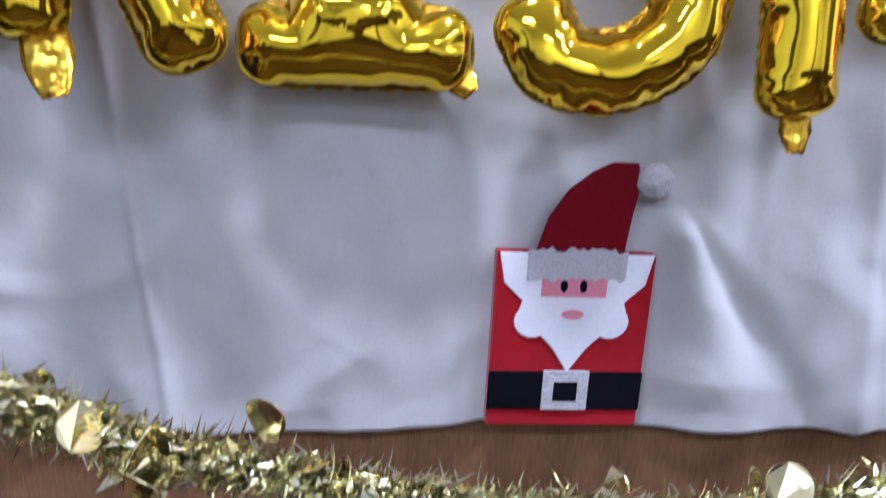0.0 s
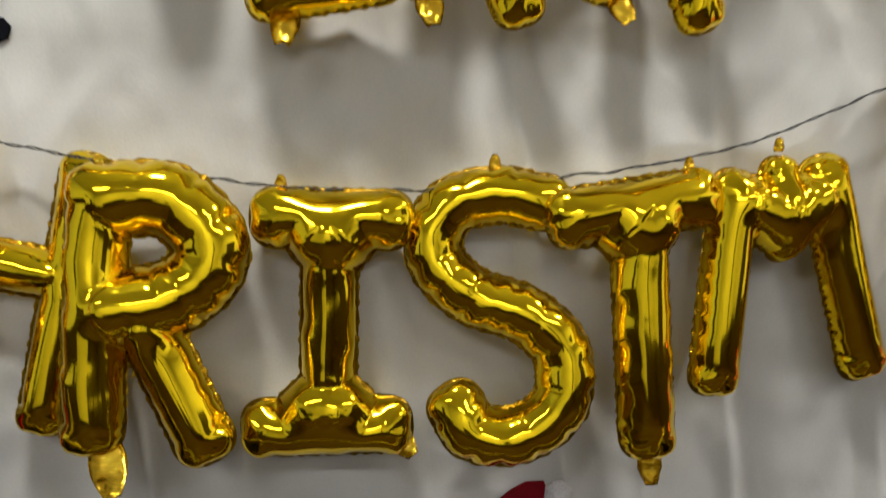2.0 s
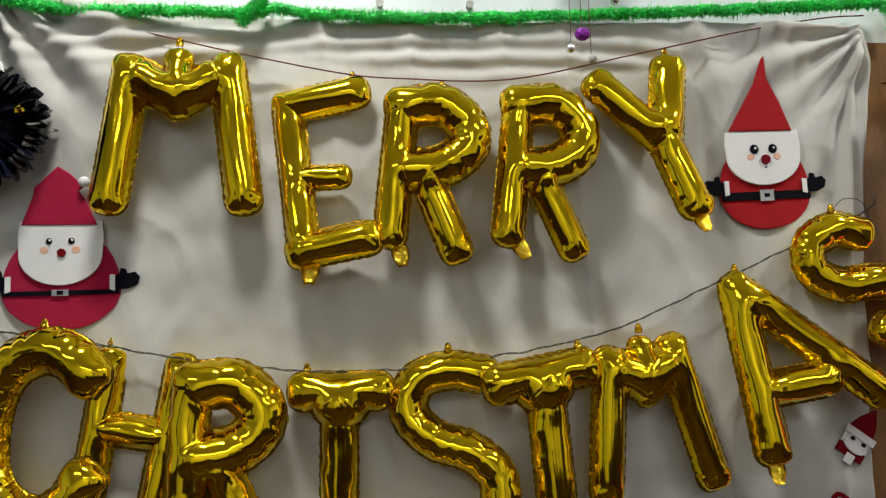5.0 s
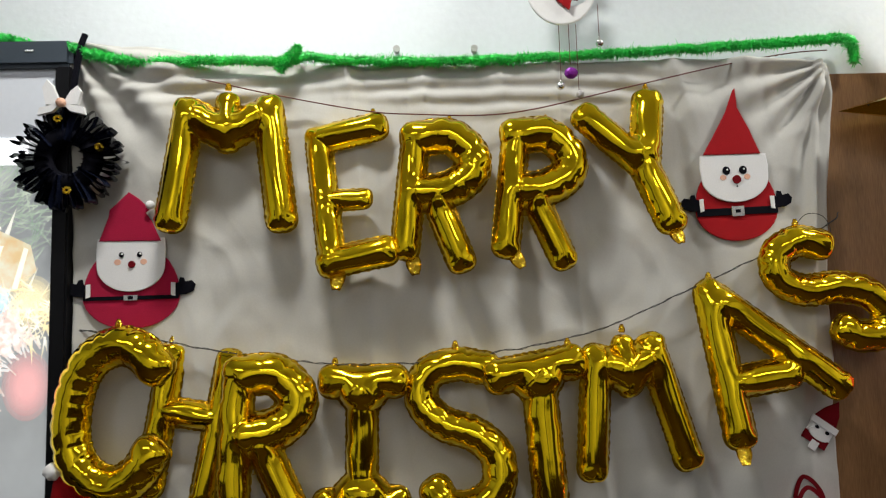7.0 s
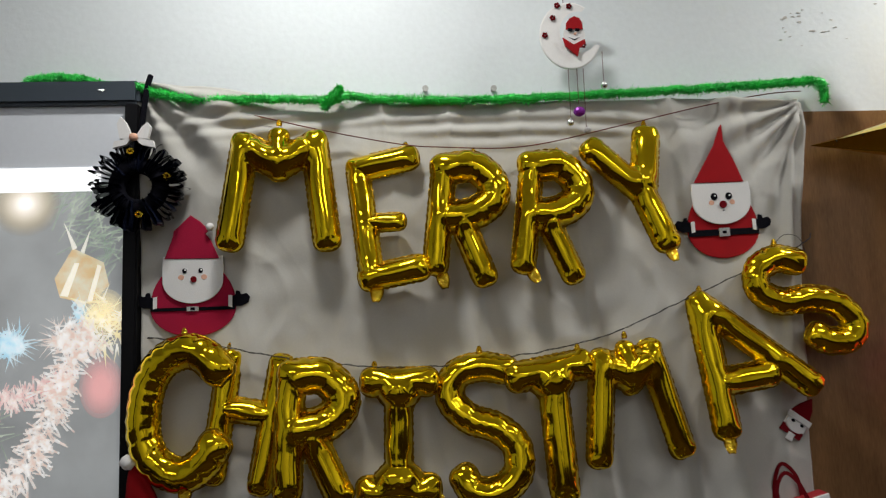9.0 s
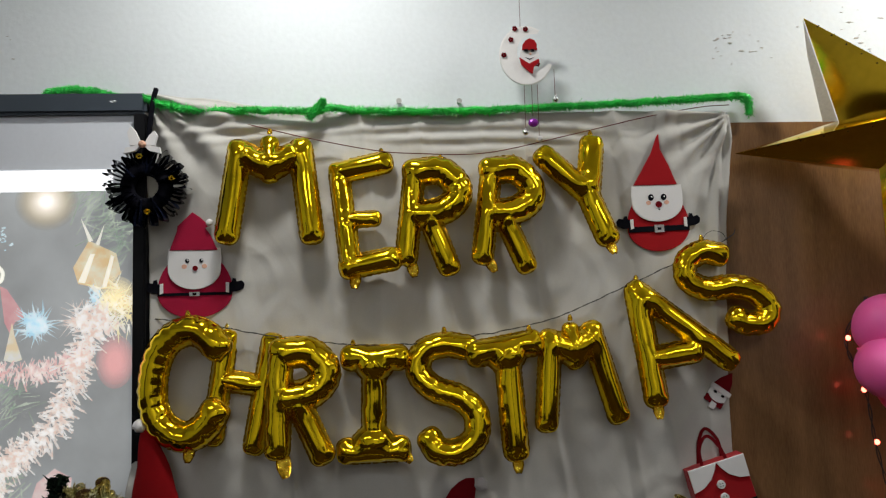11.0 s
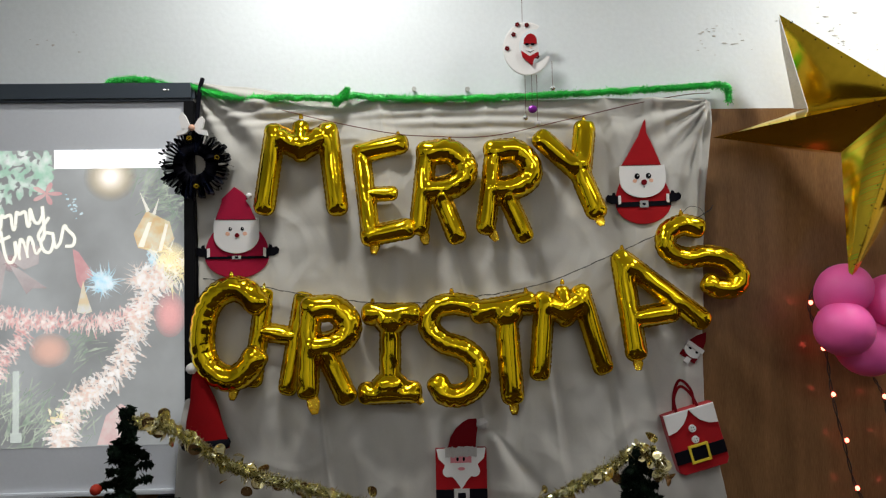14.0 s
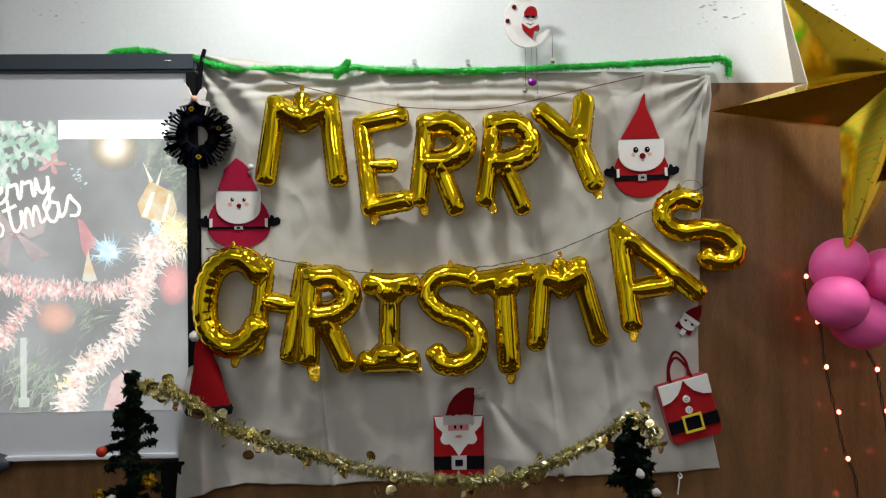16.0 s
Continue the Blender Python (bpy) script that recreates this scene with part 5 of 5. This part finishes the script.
# ---- star ----
def star():
    base = empty("paper_star", "large folded gold holographic paper star with punched holes", "star", (0, 0, 0))
    a, b, c = Vector((1.213, -0.12, 2.494)), Vector((0.976, -0.08, 2.065)), Vector((1.374, -0.20, 1.539))
    o = (a + c - 0.618 * b) / 1.382
    tips = [a, b, c, o + 0.618 * (c - o) - (b - o), o + 0.618 * (a - o) - (b - o)]
    inner = [o - 0.40 * (tips[(i + 3) % 5] - o) for i in range(5)]
    inner[0], inner[1] = Vector((1.304, -0.12, 2.158)), Vector((1.365, -0.20, 1.985))
    front, back = Vector((1.469, -0.40, 2.134)), o + Vector((0.03, 0.11, 0))
    dots = []
    for i in range(5):
        tip, n0, n1 = tips[i], inner[(i - 1) % 5], inner[i]
        for apex in (front, back):
            for side, n in enumerate((n0, n1)):
                bm = bmesh.new()
                nrm = (n - tip).cross(apex - tip).normalized()
                nrm *= 1 if nrm.y * (apex.y - o.y) > 0 else -1
                cuts = 10
                grid = {}
                for a1 in range(cuts + 1):
                    for b1 in range(cuts + 1 - a1):
                        u, w = a1 / cuts, b1 / cuts
                        p = tip * (1 - u - w) + n * u + apex * w
                        grid[a1, b1] = bm.verts.new(p + nrm * 0.17 * u * w * (1 - u - w))
                for a1 in range(cuts):
                    for b1 in range(cuts - a1):
                        bm.faces.new((grid[a1, b1], grid[a1 + 1, b1], grid[a1, b1 + 1]))
                        if a1 + b1 < cuts - 1:
                            bm.faces.new((grid[a1 + 1, b1], grid[a1 + 1, b1 + 1], grid[a1, b1 + 1]))
                part("arm_facet", bm, BANDED if side == 0 and i in (1, 2) and apex is front else STAR, base, smooth=True)
        for n, k in ((n0, 9), (n1, 9)):
            for j in range(1, k):
                dots.append((tip.lerp(front, j / k).lerp(tip.lerp(n, j / k), 0.12), (n - tip).cross(front - tip)))
    for p, nrm in dots:
        nrm = nrm.normalized() * (1 if nrm.y < 0 else -1)
        q = nrm.to_track_quat("Z", "Y").to_matrix().to_4x4()
        bm = bmesh.new()
        bmesh.ops.create_cone(bm, cap_ends=True, segments=8, radius1=0.0024, radius2=0.002, depth=0.001, matrix=Matrix.Translation(p + nrm * 0.0035) @ q)
        part("punched_hole", bm, BLACK, base)
    bm = bmesh.new()
    n = inner[0]
    e = (tips[0] - n)
    q = [tips[0], n, n + Vector((-0.030, 0.03, 0.005)), tips[0].lerp(n, 0.35) + Vector((-0.012, 0.02, 0))]
    vs = [bm.verts.new(p + Vector((0, 0.004, 0))) for p in q]
    bm.faces.new(vs)
    bmesh.ops.solidify(bm, geom=bm.faces[:], thickness=0.001)
    part("paper_flap", bm, STARBACK, base, "white glued paper flap")


star()


# ---- balloons and lamp string ----
def latex_balloon(x, y, z, r, turn):
    bm = bmesh.new()
    bmesh.ops.create_uvsphere(bm, u_segments=40, v_segments=24, radius=1)
    for v in bm.verts:
        d = v.co.z
        k = 1 - 0.10 * max(0, -d) ** 1.5
        v.co = Vector((v.co.x * k, v.co.y * k, d * (1.06 if d > 0 else 1.16)))
    bmesh.ops.create_cone(bm, cap_ends=True, segments=14, radius1=0.10, radius2=0.035, depth=0.14, matrix=Matrix.Translation((0, 0, -1.20)))
    bmesh.ops.scale(bm, vec=(r, r, r), verts=bm.verts)
    ob = thing("latex_balloon", bm, PINK, "bright pink round latex balloon in a wall cluster", "balloon", "pink balloons", smooth=True, at=(x, y, z))
    ob.rotation_euler = turn
    return ob


latex_balloon(1.395, -0.135, 1.515, 0.090, (0.5, 0.6, 0))
latex_balloon(1.365, -0.175, 1.385, 0.094, (1.2, -0.9, 0))
latex_balloon(1.475, -0.120, 1.315, 0.098, (0.4, 2.4, 0))
latex_balloon(1.555, -0.150, 1.475, 0.094, (0.9, -2.2, 0))


def lamp_string(pts, lamps):
    base = empty("red_lamp_string", "dark wire string of small glowing red lamps", "string lights")
    bm = bmesh.new()
    path = smooth_line(pts, 8)
    for ph in (0, math.pi):
        sweep(bm, [p + Vector((0.004 * math.cos(i * 0.9 + ph), 0.004 * math.sin(i * 0.9 + ph), 0)) for i, p in enumerate(path)], 0.0022, 5)
    part("wire", bm, WIRE, base, smooth=True)
    for x, z in lamps:
        bm = bmesh.new()
        bmesh.ops.create_icosphere(bm, subdivisions=2, radius=0.0075, matrix=Matrix.Translation((x, -0.058, z)) @ Matrix.Diagonal((1, 1, 1.2, 1)))
        part("lamp_bulb", bm, LED, base, "small glowing red bulb", smooth=True)


lamp_string([(1.40, -0.05, 1.60), (1.322, -0.05, 1.48), (1.340, -0.05, 1.38), (1.375, -0.05, 1.29), (1.391, -0.05, 1.143), (1.425, -0.05, 0.98), (1.458, -0.05, 0.83), (1.50, -0.05, 0.70), (1.52, -0.03, 0.30), (1.52, -0.02, 0.01)],
            [(1.322, 1.471), (1.361, 1.307), (1.391, 1.143), (1.433, 0.980), (1.464, 0.811), (1.50, 0.64)])
lamp_string([(1.50, -0.05, 1.30), (1.545, -0.05, 1.20), (1.578, -0.05, 1.131), (1.60, -0.05, 1.0), (1.66, -0.04, 0.6), (1.68, -0.02, 0.01)], [(1.578, 1.131), (1.61, 0.98), (1.635, 0.8)])


# ---- small wall fittings ----
bm = bmesh.new()
box(bm, -1.80, -1.572, -0.10, 0.012, 2.335, 2.62, 0, 0.008)
thing("wall_box", bm, material("grey_metal", (0.22, 0.22, 0.23), 0.5, 0.2), "grey metal box fixed on the white wall", "wall box")
for x, z in ((0.111, 2.268), (-0.083, 2.270) ):
    bm = bmesh.new()
    bmesh.ops.create_cone(bm, cap_ends=True, segments=10, radius1=0.006, radius2=0.009, depth=0.022, matrix=Matrix.Translation((x, 0.006, z)) @ Matrix.Rotation(radians(90), 4, "X"))
    thing("wall_nail", bm, GREYFELT, "small grey nail head in the white wall", "nail")


rnd = random.Random(5)
bm = bmesh.new()
for cx, cz, sx, sz, n in ((1.05, 2.47, 0.05, 0.030, 15), (1.10, 2.43, 0.05, 0.02, 8), (1.55, 2.42, 0.06, 0.05, 18), (1.45, 2.55, 0.1, 0.05, 9), (-1.35, 2.45, 0.12, 0.03, 8)):
    for _ in range(n):
        x, z = cx + rnd.gauss(0, sx), max(2.30, cz + rnd.gauss(0, sz))
        r = rnd.uniform(0.0008, 0.0017) * rnd.choice((1, 1, 1.4, 2.6))
        pts = [(x + rnd.uniform(1.2, 4.5) * r * math.cos(a) * rnd.uniform(0.5, 1.2), z + r * math.sin(a) * rnd.uniform(0.5, 1.2)) for a in [2 * math.pi * k / 7 for k in range(7)]]
        plate(bm, pts, 0.0175, 0.0152, 0)
tagged(thing("plaster_flakes", bm, material("bare_plaster", (0.52, 0.50, 0.47), 0.9, 0, 0.3, 60, 300, 0.5, 0.001), "flaked grey plaster marks on the white wall", "plaster"), kind="stuff")
